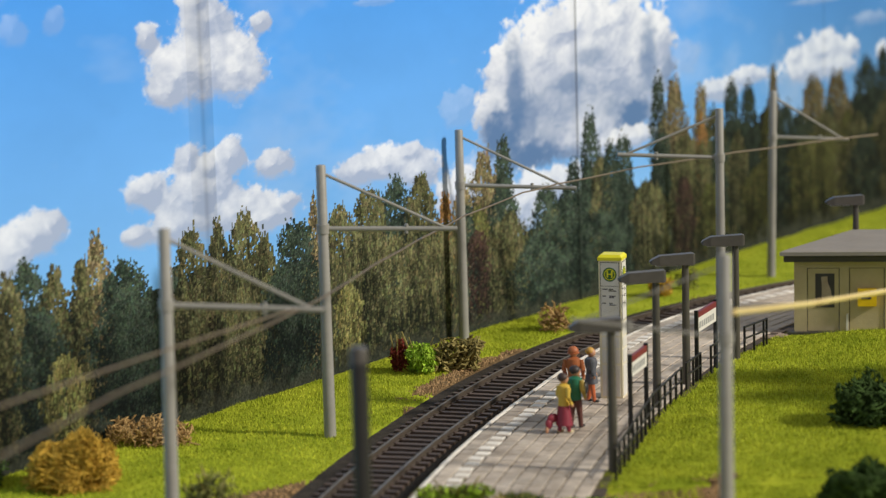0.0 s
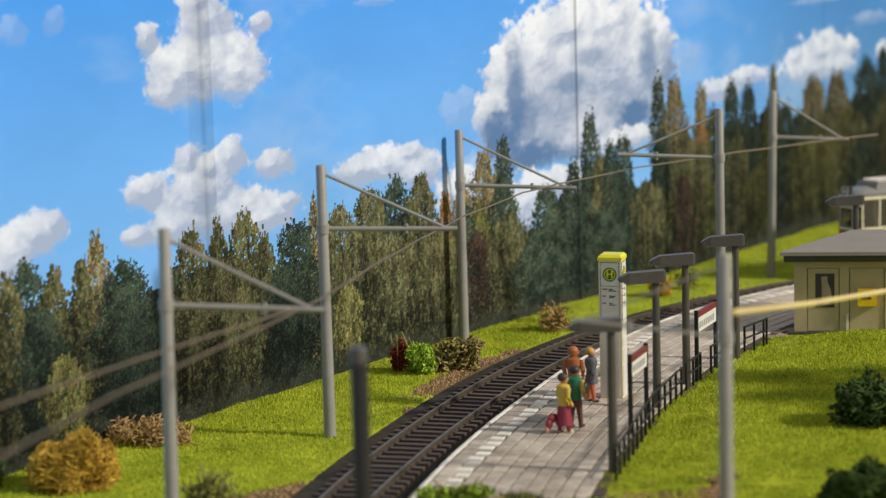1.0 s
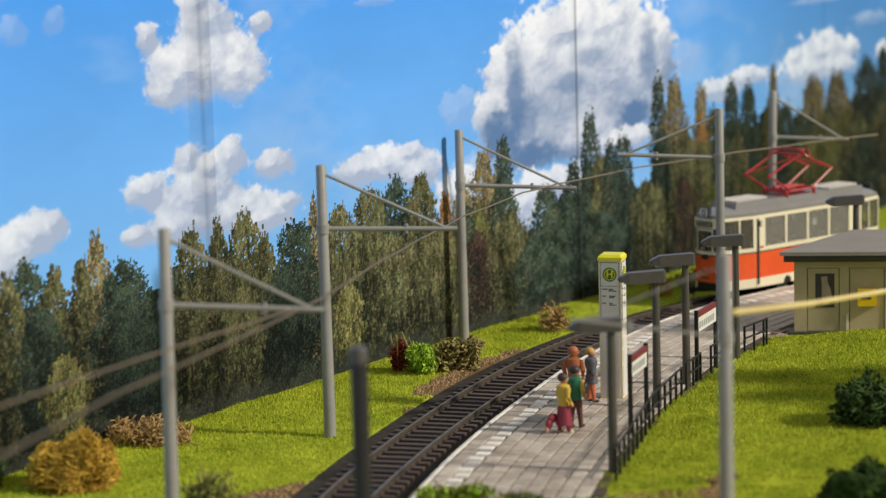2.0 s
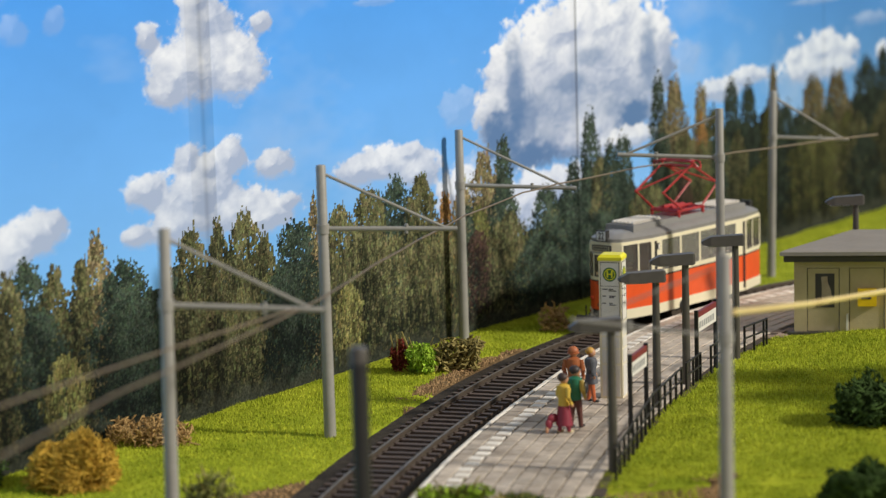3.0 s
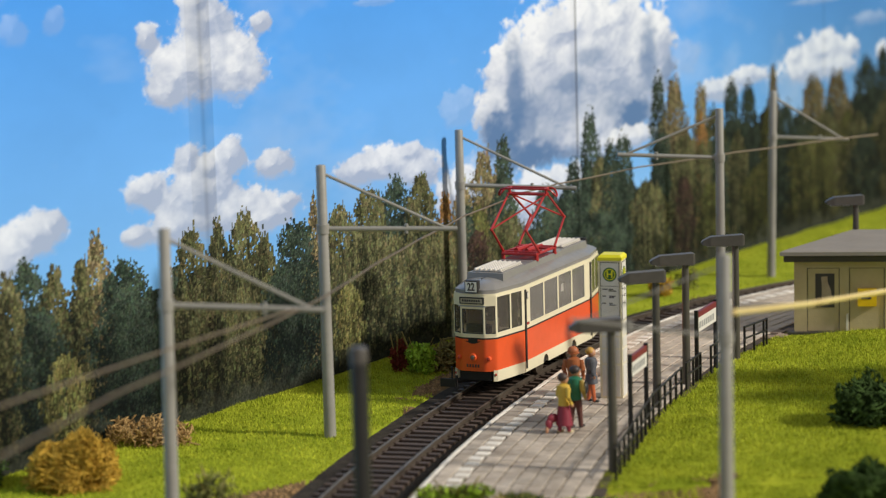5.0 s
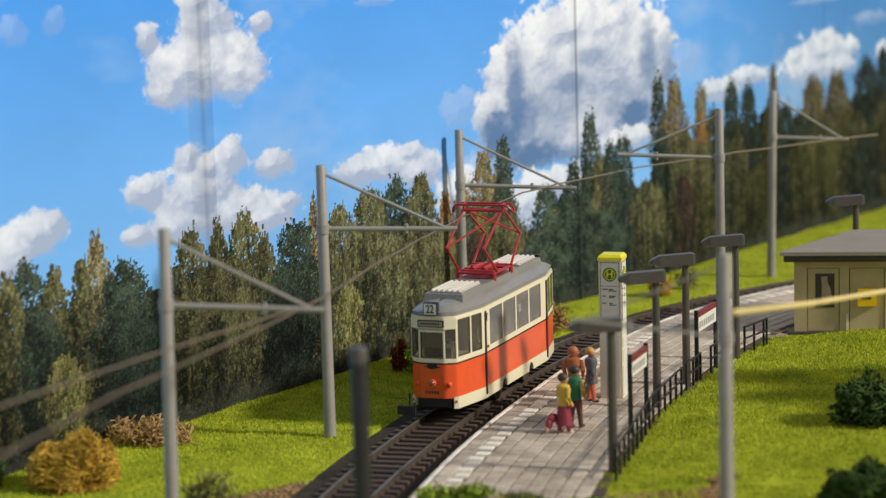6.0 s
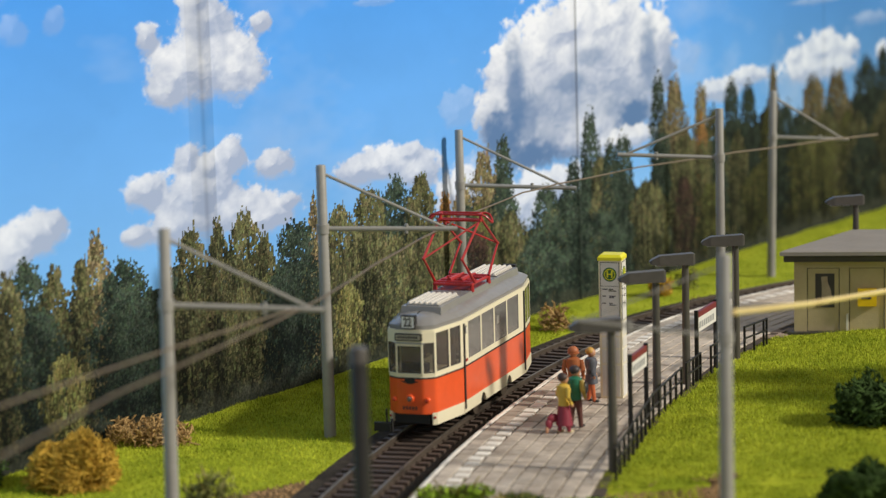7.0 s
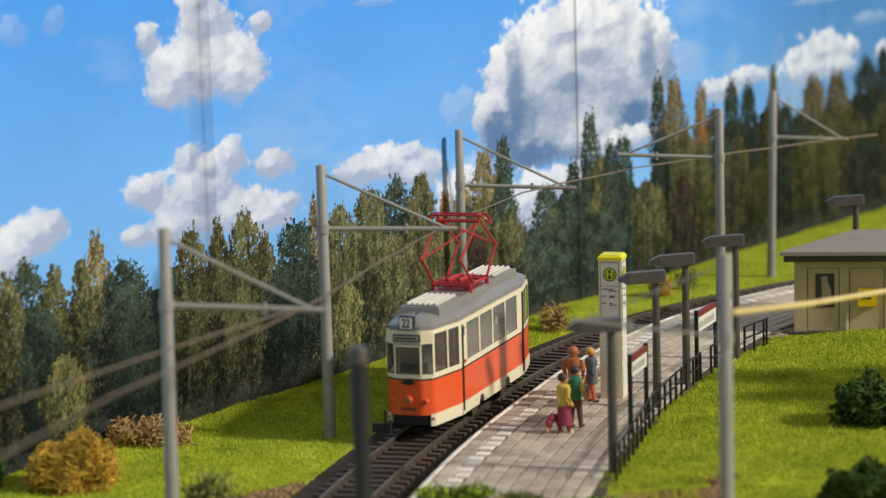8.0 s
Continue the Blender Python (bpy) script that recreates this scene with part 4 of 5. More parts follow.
def twig_bush(name, x, y, z, r, mat, count, label, thick=0.38, category="shrub"):
    """A tangle of curled twigs."""
    rng = random.Random(hash_of(x, y))
    t = thing(name, at(x, y, z), label, category)
    bm = bm_new()
    for _ in range(count):
        p = Vector((rng.uniform(-0.75, 0.75) * r[0], rng.uniform(-0.75, 0.75) * r[1], rng.uniform(0.0, 0.75) * r[2]))
        d = Vector((rng.gauss(0, 1), rng.gauss(0, 1), rng.uniform(0.0, 1.2))).normalized()
        pts = [p]
        for k in range(5):
            d = (d + 0.55 * Vector((rng.gauss(0, 1), rng.gauss(0, 1), rng.gauss(0, 0.7)))).normalized()
            q = pts[-1] + d * r[2] * 0.17
            if (q.x / r[0]) ** 2 + (q.y / r[1]) ** 2 + (q.z / r[2] / 1.05) ** 2 > 1.0 + 1.1 * noise.noise(Vector((q.x / r[0] * 1.4, q.y / r[1] * 1.4, q.z / r[2] * 1.4 + x * 0.1))) or q.z < -0.5:
                d = -d
                q = pts[-1] + d * r[2] * 0.1
            pts.append(q)
        tube(bm, pts, [thick, thick * 0.95, thick * 0.85, thick * 0.7, thick * 0.6, thick * 0.35], 4)
    part("tangle", bm, mat, t)
    bm = bm_new()
    for k in range(4):
        a = k * 1.6 + rng.uniform(0, 1)
        tube(bm, [(0, 0, -1.5), (0.35 * r[0] * math.cos(a), 0.35 * r[1] * math.sin(a), 0.45 * r[2])], [0.8, 0.4], 6)
    part("root_stock", bm, M_TWIG, t)
    return t


def shade_tree(x, y, z, tall, spread, label):
    """An added model tree, out of view, for lawn shade: tapered trunk, limbs, and a loose crown of small leaves."""
    rng = random.Random(hash_of(x, y))
    t = thing("tree", at(x, y, z), label, "tree", "trees beside the lawn")
    bm = bm_new()
    tube(bm, [(0, 0, -1), (0.6, 0.3, tall * 0.3), (0.2, 0.9, tall * 0.6), (0.5, 0.4, tall * 0.85)], [2.4, 1.9, 1.3, 0.6], 9)
    part("trunk", bm, M_TWIG, t, smooth=True)
    tips = []
    for k in range(13):
        a, h = k * 2.4, tall * rng.uniform(0.28, 0.7)
        reach = spread * rng.uniform(0.45, 0.8)
        tip = Vector((reach * math.cos(a), reach * math.sin(a), h + reach * rng.uniform(0.3, 0.8)))
        bm = bm_new()
        tube(bm, [(0.4, 0.4, h), (tip.x * 0.5, tip.y * 0.5, h + (tip.z - h) * 0.4), tip], [0.9, 0.6, 0.25], 6)
        part("limb", bm, M_TWIG, t, smooth=True)
        tips.append(tip)
    tips.append(Vector((0, 0, tall * 0.92)))
    bm = bm_new()
    for _ in range(3200):
        c = tips[rng.randrange(len(tips))]
        p = c + Vector((rng.gauss(0, 1), rng.gauss(0, 1), rng.gauss(0, 0.8))) * spread * 0.22
        q = Euler((rng.uniform(0, 6.28), rng.uniform(0, 6.28), rng.uniform(0, 6.28))).to_matrix()
        vs = [bm.verts.new(p + q @ Vector(w) * 1.9 * rng.uniform(0.6, 1.2)) for w in ((-1, 0, 0), (0, -0.6, 0.2), (1, 0, 0), (0, 0.6, 0.2))]
        bm.faces.new(vs)
    part("crown", bm, M_BUSH, t)


def gz(x, y):
    return lawn_height(x, y)[0]


def build_plants():
    # two unseen trees, added off to the right to cast shade across the lawn
    shade_tree(214, 752, 5, 72, 20, "unseen dark green tree added to shade the lawn")
    shade_tree(218, 790, 5, 76, 19, "taller unseen dark green tree added to shade the lawn")
    def leafb(x, y, *a, **k):
        leaf_bush("bush", x, y, gz(x, y), *a, **k)

    def twigb(x, y, *a, **k):
        twig_bush("shrub", x, y, gz(x, y), *a, **k)
    twig_bush("bush", -121, 712, gz(-121, 712), (16, 13, 18), M_OCHRE, 1900, "ochre-yellow feathery model bush on the lawn", thick=0.24, category="bush")
    leafb(-152, 716, (10, 8, 14), [M_BUSH], 900, "dark green model bush at the layout's end", size=1.2)
    twigb(-104, 770, (19, 9, 10), M_DRY, 300, "dry brown tangled twig shrub by the backdrop", thick=0.27)
    leafb(-72, 670, (9, 8, 12), [M_OLIVE], 900, "olive-green model bush at the lawn's edge", size=1.0)
    leafb(-11, 880, (9, 7, 12.5), [M_LIMEBUSH], 1300, "light green leafy bush beside the track", size=1.5)
    leafb(-19.5, 884, (5, 5, 11), [M_REDLEAF], 380, "small dark red leafy bush by the track", size=1.3)
    twigb(4, 884, (13, 8, 14), M_TWIG, 210, "brown-green tangled twig shrub beside the mast", thick=0.55)
    twigb(47, 962, (8, 7, 13), M_DRY, 85, "dry curled twig shrub before the backdrop")
    twigb(101, 1046, (7, 6, 11), M_OCHRE, 150, "yellow dry twig shrub by the track")
    leafb(116, 1062, (6, 5, 8), [M_OLIVE], 400, "small grey-green bush by the backdrop", size=1.0)
    twigb(143, 742, (15, 12, 15.5), M_BUSH, 520, "dark green tangled foam bush on the lawn", thick=0.55, category="bush")
    twigb(121, 640, (13, 11, 14), M_BUSH, 420, "dark green foam bush at the lawn's edge", thick=0.5, category="bush")
    leafb(2, 662, (12, 7, 6.5), [M_OLIVE, M_LIMEBUSH], 1900, "olive grass tuft at the platform end", size=1.0, category="tuft")
    leafb(22, 657, (14, 6, 4), [M_BUSH, M_OLIVE], 1400, "low olive grass tuft at the platform end", size=1.0, category="tuft")
    leafb(44, 656, (15, 6, 2.8), [M_LIMEBUSH, M_BUSH], 900, "low green grass tuft at the platform end", size=1.0, category="tuft")


def build_grass():
    rng = np.random.default_rng(11)
    verts, faces = [], []

    def sow(n, x0, x1, y0, y1, ok, length):
        xs, ys = rng.uniform(x0, x1, n), rng.uniform(y0, y1, n)
        for x, y in zip(xs, ys):
            z, off, s = lawn_height(x, y)
            if not ok(x, y, off):
                continue
            a, lean = rng.uniform(0, 6.28), rng.uniform(0.1, 0.9)
            L = length * rng.uniform(0.6, 1.3)
            w = 0.16
            b = rng.uniform(0, 6.28)
            k = len(verts)
            verts.extend([(x - w * math.cos(a), y - w * math.sin(a), z - 0.1), (x + w * math.cos(a), y + w * math.sin(a), z - 0.1),
                          (x + L * lean * math.cos(b) * 0.7, y + L * lean * math.sin(b) * 0.7, z + L)])
            faces.append((k, k + 1, k + 2))
    sow(150000, -150, 60, 640, 1010, lambda x, y, o: not bare(x, y, o) and o < -20 - 3 * noise.noise(Vector((x / 15, y / 15, 0))) and from_backdrop(x, y) > 0.5 and not (y < 728 + 0.85 * o + 8 * noise.noise(Vector((x / 12, y / 12, 2.2))) and o > -70), 1.0)
    sow(40000, 20, 290, 930, 1330, lambda x, y, o: o < -18 and from_backdrop(x, y) > 0.5, 1.0)
    sow(110000, 45, 200, 640, 925, lambda x, y, o: o > 76.5 and y < 909 and not (y < 672 + 12 * noise.noise(Vector((x / 14, y / 14, 4.4))) and o < 118), 1.0)
    sow(9000, -45, 75, 610, 668, lambda x, y, o: o > 18 and y < 662, 2.2)
    me = bpy.data.meshes.new("lawn_grass")
    me.from_pydata([(a * MM, b * MM, c * MM) for a, b, c in verts], [], faces)
    me.materials.append(M_BLADE)
    tagged(new("lawn_grass", me), "bright yellow-green static grass fibres covering the lawn", "grass", kind="stuff")


def build_earth_crumbs():
    """Loose brown scatter over the bare patches, thinning out into the grass."""
    rng = np.random.default_rng(21)
    verts, faces = [], []
    for x0, x1, y0, y1, n, patch in ((-20, 45, 825, 935, 9000, lambda x, y, o: bare(x, y, o)),
                                     (-75, -10, 655, 740, 6000, lambda x, y, o: y < 728 + 0.85 * o and -70 < o < -16),
                                     (45, 105, 640, 690, 5000, lambda x, y, o: y < 672 + 12 * noise.noise(Vector((x / 14, y / 14, 4.4))) and 76 < o < 118)):
        for x, y in zip(rng.uniform(x0, x1, n), rng.uniform(y0, y1, n)):
            jx, jy = rng.normal(0, 2.4, 2)
            z, off, _ = lawn_height(x, y)
            if not patch(x + jx, y + jy, off) or -20.5 < off < 18 or 18 <= off < 76:
                continue
            r = rng.uniform(0.25, 0.75)
            k = len(verts)
            for a in range(4):
                t = a * 1.571 + rng.uniform(-0.4, 0.4)
                verts.append((x + r * math.cos(t), y + r * math.sin(t), z + rng.uniform(-0.1, 0.15)))
            verts.append((x + rng.uniform(-0.2, 0.2), y + rng.uniform(-0.2, 0.2), z + r * rng.uniform(0.7, 1.3)))
            faces.extend([(k, k + 1, k + 4), (k + 1, k + 2, k + 4), (k + 2, k + 3, k + 4), (k + 3, k, k + 4)])
    me = bpy.data.meshes.new("earth_crumbs")
    me.from_pydata([(a * MM, b * MM, c * MM) for a, b, c in verts], [], faces)
    me.materials.append(M_CRUMB)
    tagged(new("earth_crumbs", me), "loose brown earth scatter between track and lawn", "earth", kind="stuff")


# ---- the tram ----
KX = 0.95


def trim(bm, kx=KX, taper=True):
    """Bring a body part's nominal sizes to the model's own proportions."""
    for v in bm.verts:
        ax = abs(v.co.x)
        if taper:
            v.co.y *= float(np.interp(ax, [0, 38.5, 57.6], [1.07, 1.07, 0.93]))
        v.co.x *= kx
        v.co.z = float(np.interp(v.co.z, [0, 3.2, 6.8, 12.3, 19.4, 22.0, 31.0, 37.6, 43.8, 47.8], [1.5, 5.4, 8.7, 13.9, 20.6, 22.9, 31.6, 36.9, 42.0, 45.6]))


SIDE = [(-58.6, 5.2), (-57.0, 9.3), (-38.5, 11.4), (38.5, 11.4), (57.0, 9.3), (58.6, 5.2)]
OUTLINE = [(60.2, -5.0), (60.2, 5.0), (57.6, 9.2), (38.5, 11.4), (-38.5, 11.4), (-57.6, 9.2), (-60.2, 5.0), (-60.2, -5.0),
           (-57.6, -9.2), (-38.5, -11.4), (38.5, -11.4), (57.6, -9.2)]


def inset(d):
    """The body's outline, drawn in by d mm."""
    return [(x - math.copysign(d, x), y - math.copysign(d, y) * min(1, abs(y) / 9)) for x, y in OUTLINE]


def rounded(outline, n=4, cut=1.1):
    """The outline with its corners cut round."""
    pts = []
    N = len(outline)
    for i, p in enumerate(outline):
        p = Vector(p)
        a, b = Vector(outline[i - 1]), Vector(outline[(i + 1) % N])
        p0, p1 = p + (a - p).normalized() * cut, p + (b - p).normalized() * cut
        for k in range(n):
            t = k / (n - 1)
            pts.append(tuple(p0 * (1 - t) ** 2 + p * 2 * t * (1 - t) + p1 * t * t))
    return pts


def band(bm, z0, z1, d=0.0, d1=None):
    prism_rings = [[(x, y, z0) for x, y in rounded(inset(d))], [(x, y, z1) for x, y in rounded(inset(d if d1 is None else d1))]]
    loft(bm, prism_rings)


def wall_strip(tram, a, b, z0, z1, openings, name, thick=0.9, frame_mat=None):
    """A cream wall piece from a to b with openings (start, end along it, bottom, top); each gets a gasket frame and a pane."""
    nominal = (Vector(b) - Vector(a)).length
    a, b = (Vector((q[0] * KX, q[1] * float(np.interp(abs(q[0]), [0, 38.5, 57.6], [1.07, 1.07, 0.93])))) for q in (a, b))
    L = nominal
    kx = (b - a).length / nominal
    m = at(a.x, a.y, 0, math.degrees(math.atan2(b.y - a.y, b.x - a.x)))
    bm = bm_new()
    x = 0.0
    for o0, o1, zb, zt in openings:
        box(bm, x, o0, 0, thick, z0, z1)
        box(bm, o0, o1, 0, thick, z0, zb)
        box(bm, o0, o1, 0, thick, zt, z1)
        x = o1
    box(bm, x, L, 0, thick, z0, z1)
    bmesh.ops.remove_doubles(bm, verts=bm.verts, dist=0.001)
    trim(bm, kx, False)
    part(name, bm, M_CREAM, tram, m=m)
    for o0, o1, zb, zt in openings:
        g = 0.16 if frame_mat else 0.3
        bm = bm_new()
        for p in ((o0, o0 + g, zb, zt), (o1 - g, o1, zb, zt), (o0 + g, o1 - g, zb, zb + g), (o0 + g, o1 - g, zt - g, zt)):
            box(bm, p[0], p[1], 0.03, thick * 0.9, p[2], p[3])
        trim(bm, kx, False)
        w = part("window", bm, frame_mat or M_DARK, tram, "", m=m)
        bm = bm_new()
        box(bm, o0 + g, o1 - g, 0.07, 0.27, zb + g, zt - g)
        trim(bm, kx, False)
        p = part("pane", bm, M_SIDEGLASS if frame_mat else M_GLASS, w)


M_WHITE = material("white_enamel", (0.85, 0.84, 0.81), 0.4, vary=0.03)


def build_tram():
    t = thing("tram", at(0, 0), "orange and cream two-axle model tram with grey roof", "tram")
    # lower body
    bm = bm_new()
    band(bm, 6.6, 19.4)
    trim(bm)
    part("body", bm, M_ORANGE, t, "orange-red lower body", smooth=True)
    bm = bm_new()
    band(bm, 19.4, 20.1, -0.12)
    trim(bm)
    part("belt_line", bm, M_DARK, t, "thin black belt line", smooth=True)
    bm = bm_new()
    band(bm, 20.1, 21.3, -0.05)
    trim(bm)
    part("waist_rail", bm, M_CREAM, t, smooth=True)
    for y0, y1 in ((10.6, 11.5), (-11.5, -10.6)):
        s = 1 if y0 > 0 else -1
        for xa, ya, xb, yb, z in ((38.5, 11.45, 57.4, 9.3, 2.6), (18.7, 11.45, 38.0, 11.45, 2.6), (-13.3, 11.45, 13.3, 11.45, 2.6), (-38, 11.45, -18.7, 11.45, 2.6), (-57.4, 9.3, -38.5, 11.45, 2.6)):
            bm = bm_new()
            prism(bm, [(xa, s * (ya + 0.05)), (xb, s * (yb + 0.05)), (xb, s * (yb - 1.0)), (xa, s * (ya - 1.0))], z, 7.0)
            trim(bm)
            part("skirt", bm, M_CREAM, t, "cream skirt panel", bevel=0.12)
        # wheel arch surrounds
        for x in (-16.0, 16.0):
            bm = bm_new()
            ring = [(x + 2.75 * math.cos(a), s * 11.5, 2.6 + 3.3 * math.sin(a)) for a in [math.pi * k / 12 for k in range(13)]]
            for i in range(12):
                p, q = ring[i], ring[i + 1]
                vs = []
                for yy in (s * 11.5, s * 10.5):
                    vs.append([bm.verts.new((p[0], yy, max(2.6, p[2]))), bm.verts.new((q[0], yy, max(2.6, q[2]))), bm.verts.new((q[0], yy, 7.05)), bm.verts.new((p[0], yy, 7.05))])
                for j in range(4):
                    bm.faces.new((vs[0][j], vs[0][(j + 1) % 4], vs[1][(j + 1) % 4], vs[1][j]))
                bm.faces.new(vs[0])
                bm.faces.new(vs[1][::-1])
            trim(bm)
            part("wheel_arch", bm, M_CREAM, t)
    # front aprons: cream corner blocks with a red lamp
    for sx in (1, -1):
        for sy in (1, -1):
            bm = bm_new()
            prism(bm, [(sx * 57.4, sy * 9.35), (sx * 58.5, sy * 8.0), (sx * 57.5, sy * 7.2), (sx * 55.5, sy * 9.0)], 2.6, 7.0)
            trim(bm)
            part("corner_skirt", bm, M_CREAM, t)
            bm = bm_new()
            ball(bm, (sx * 58.1, sy * 8.7, 5.2), (0.5, 0.5, 0.55))
            trim(bm)
            part("corner_reflector", bm, M_REDLENS, t, "small red reflector")
    # window band
    zt = 37.6
    p = OUTLINE
    for sx in (1, -1):
        r = (lambda q: (sx * q[0], q[1] * sx))
        wall_strip(t, r((60.2, -5.0)), r((60.2, 5.0)), 21.3, zt, [(0.45, 9.55, 21.8, 31.6)], "front_wall")
        wall_strip(t, r((60.2, 5.0)), r((57.6, 9.2)), 21.3, zt, [(0.45, 4.6, 21.8, 33.0)], "front_wall")
        wall_strip(t, r((57.6, -9.2)), r((60.2, -5.0)), 21.3, zt, [(0.35, 4.5, 21.8, 33.0)], "front_wall")
        # the side: cab window, door, four windows, door, cab window
        wall_strip(t, r((57.6, 9.2)), r((38.5, 11.4)), 21.3, zt, [(0.8, 9.6, 22.2, 36.9), (10.5, 17.9, 22.2, 36.9)], "side_wall")
        wall_strip(t, r((38.5, 11.4)), r((-38.5, 11.4)), 21.3, zt, [(6.8, 21.2, 22.3, 36.7), (22.6, 37.0, 22.3, 36.7), (38.4, 52.8, 22.3, 36.7), (54.2, 68.4, 22.3, 36.7)], "side_wall", frame_mat=M_LAMP)
        wall_strip(t, r((-38.5, 11.4)), r((-57.6, 9.2)), 21.3, zt, [(1.2, 8.6, 22.2, 36.9), (9.5, 18.3, 22.2, 36.9)], "side_wall")
        # the folding doors' dark gaps and small plates
        for q0 in (36.9, -36.9):
            x, y = r((q0, 11.48))
            bm = bm_new()
            box(bm, x - 0.7, x + 0.7, y - 0.25, y + 0.25, 3.9, 36.8)
            trim(bm)
            door = part("door_gap", bm, M_DARK, t, "dark gap of the folding door")
        x, y = r((35.0, 11.46))
        bm = bm_new()
        box(bm, x - 1.1, x + 1.1, y - 0.15, y + 0.15, 32.2, 35.4)
        trim(bm)
        plate = part("side_plate", bm, M_DARK, t)
        bm = bm_new()
        box(bm, x - 0.8, x + 0.1, y - 0.25, y + 0.25, 32.6, 35.0)
        trim(bm)
        part("plate_face", bm, M_PANEL, plate)
        bm = bm_new()
        for k in range(3):
            box(bm, x - 1.8 + k * 1.4, x - 0.9 + k * 1.4, y - 0.1, y + 0.1, 21.6, 22.7)
        trim(bm)
        part("red_lettering", bm, M_REDLENS, t, "small red lettering bars")
    # window sign in the side
    bm = bm_new()
    box(bm, -5.8, -3.0, 11.05, 11.15, 28.6, 31.8)
    trim(bm)
    part("window_sticker", bm, M_PANEL, t)
    bm = bm_new()
    band(bm, zt, 38.6, -0.05)
    trim(bm)
    part("cantrail", bm, M_CREAM, t, smooth=True)
    # roof
    bm = bm_new()
    rings = []
    for z, d in ((38.5, -0.5), (39.2, -0.45), (40.3, 0.3), (41.6, 1.6), (42.7, 3.3), (43.4, 5.2), (43.8, 7.6)):
        rings.append([(x * (1 - 0.0018 * max(0, z - 38.5) ** 2), y, z) for x, y in rounded(inset(d))])
    loft(bm, rings)
    trim(bm)
    part("roof", bm, M_ROOF, t, "grey domed roof", smooth=True)
    bm = bm_new()
    loft(bm, [[(-47, -7.4, 42.4), (47, -7.4, 42.4), (47, 7.4, 42.4), (-47, 7.4, 42.4)], [(-46.4, -7.1, 45.6), (46.4, -7.1, 45.6), (46.4, 7.1, 45.6), (-46.4, 7.1, 45.6)]])
    trim(bm)
    part("roof_deck", bm, M_ROOF, t, bevel=0.4)
    for x0 in (22.5, -44.5):
        bm = bm_new()
        box(bm, x0, x0 + 22, -5.9, 5.9, 45.3, 45.9)
        trim(bm)
        grid = part("resistor_box", bm, M_ROOF, t, "pale-studded grey resistor box")
        bm = bm_new()
        box(bm, -0.45, 0.45, -5.9, 5.9, 0, 0.2)
        for k in range(6):
            ball(bm, (0, -5.0 + k * 2.0, 0.45), (0.82, 0.78, 0.75), 8, 5)
        me = finish(bm, "slat", M_GRID)
        for k in range(11):
            ob = new("slat", me)
            ob.matrix_basis, ob.parent = at((x0 + 1 + k * 2.0) * KX, 0, 43.85), grid
    # ends: destination box, route plate, lamps, lettering, wiper
    for sx in (1, -1):
        def end(bm, name, mat, label="", **k):
            trim(bm)
            return part(name, bm, mat, t, label, m=at(0, 0, 0, 0 if sx > 0 else 180), **k)
        bm = bm_new()
        box(bm, 60.0, 60.9, -5.2, 5.2, 34.0, 37.1)
        dest = end(bm, "destination_box", M_DARK, "dark destination box", bevel=0.3)
        bm = bm_new()
        box(bm, 60.8, 61.0, -4.7, 4.7, 34.5, 36.6)
        trim(bm)
        part("destination_blind", bm, material("dull_blind", (0.42, 0.38, 0.28), 0.5, vary=0.1), dest)
        bm = bm_new()
        for k in range(8):
            box(bm, 60.9, 61.06, -4.0 + k, -3.3 + k, 35.1, 36.1)
        trim(bm)
        part("lettering_bar", bm, M_DARK, dest)
        bm = bm_new()
        box(bm, 60.15, 60.4, -6.0, 6.0, 32.6, 33.2)
        end(bm, "front_strip", M_GREYPRINT)
        bm = bm_new()
        box(bm, 58.4, 60.9, -2.75, 2.75, 39.2, 44.6)
        plate = end(bm, "route_plate", M_DARK, "route number box with black 22", bevel=0.2)
        bm = bm_new()
        box(bm, 60.85, 61.0, -2.4, 2.4, 39.6, 44.2)
        trim(bm)
        part("plate_face", bm, M_WHITE, plate)
        ob = new("route_number", text_mesh("22", 4.1, M_PRINT, 0.1))
        ob.matrix_basis = at(61.05 * KX, 0, 40.35, 90, 90) @ Matrix.Diagonal((0.74, 1.0, 1.0, 1.0))
        ob.parent = plate
        for y, z, r, mat, nm in ((0, 12.3, 1.55, M_ORANGE, "headlamp"), (-6.4, 11.7, 1.0, M_ORANGE, "tail_lamp"), (6.4, 11.7, 1.0, M_ORANGE, "tail_lamp")):
            x = 60.1 - (1.0 if abs(y) > 5 else 0)
            bm = bm_new()
            tube(bm, [(x - 0.5, y, z), (x + 0.9, y, z), (x + 1.3, y, z)], [r, r, r * 0.85], 16)
            lamp_part = end(bm, nm, mat, "", smooth=True)
            bm = bm_new()
            ball(bm, (x + 1.2, y, z), (0.35, r * 0.62, r * 0.62), 12, 8)
            trim(bm)
            part("lens", bm, M_LENS if y == 0 else M_REDLENS, lamp_part)
        bm = bm_new()
        for k in range(5):
            box(bm, 60.15, 60.32, -3.0 + k * 1.2, -2.3 + k * 1.2, 8.2, 9.4)
        end(bm, "number_bars", M_PRINT)
        bm = bm_new()
        prism(bm, [(60.25, -2.0), (60.4, -2.0), (60.4, 2.0), (60.25, 2.0)], 18.6, 19.5)
        loft(bm, [[(60.3, -3.6, 18.7), (60.3, 3.6, 18.7), (60.4, 3.6, 18.7), (60.4, -3.6, 18.7)], [(60.3, -0.7, 17.7), (60.3, 0.7, 17.7), (60.4, 0.7, 17.7), (60.4, -0.7, 17.7)]])
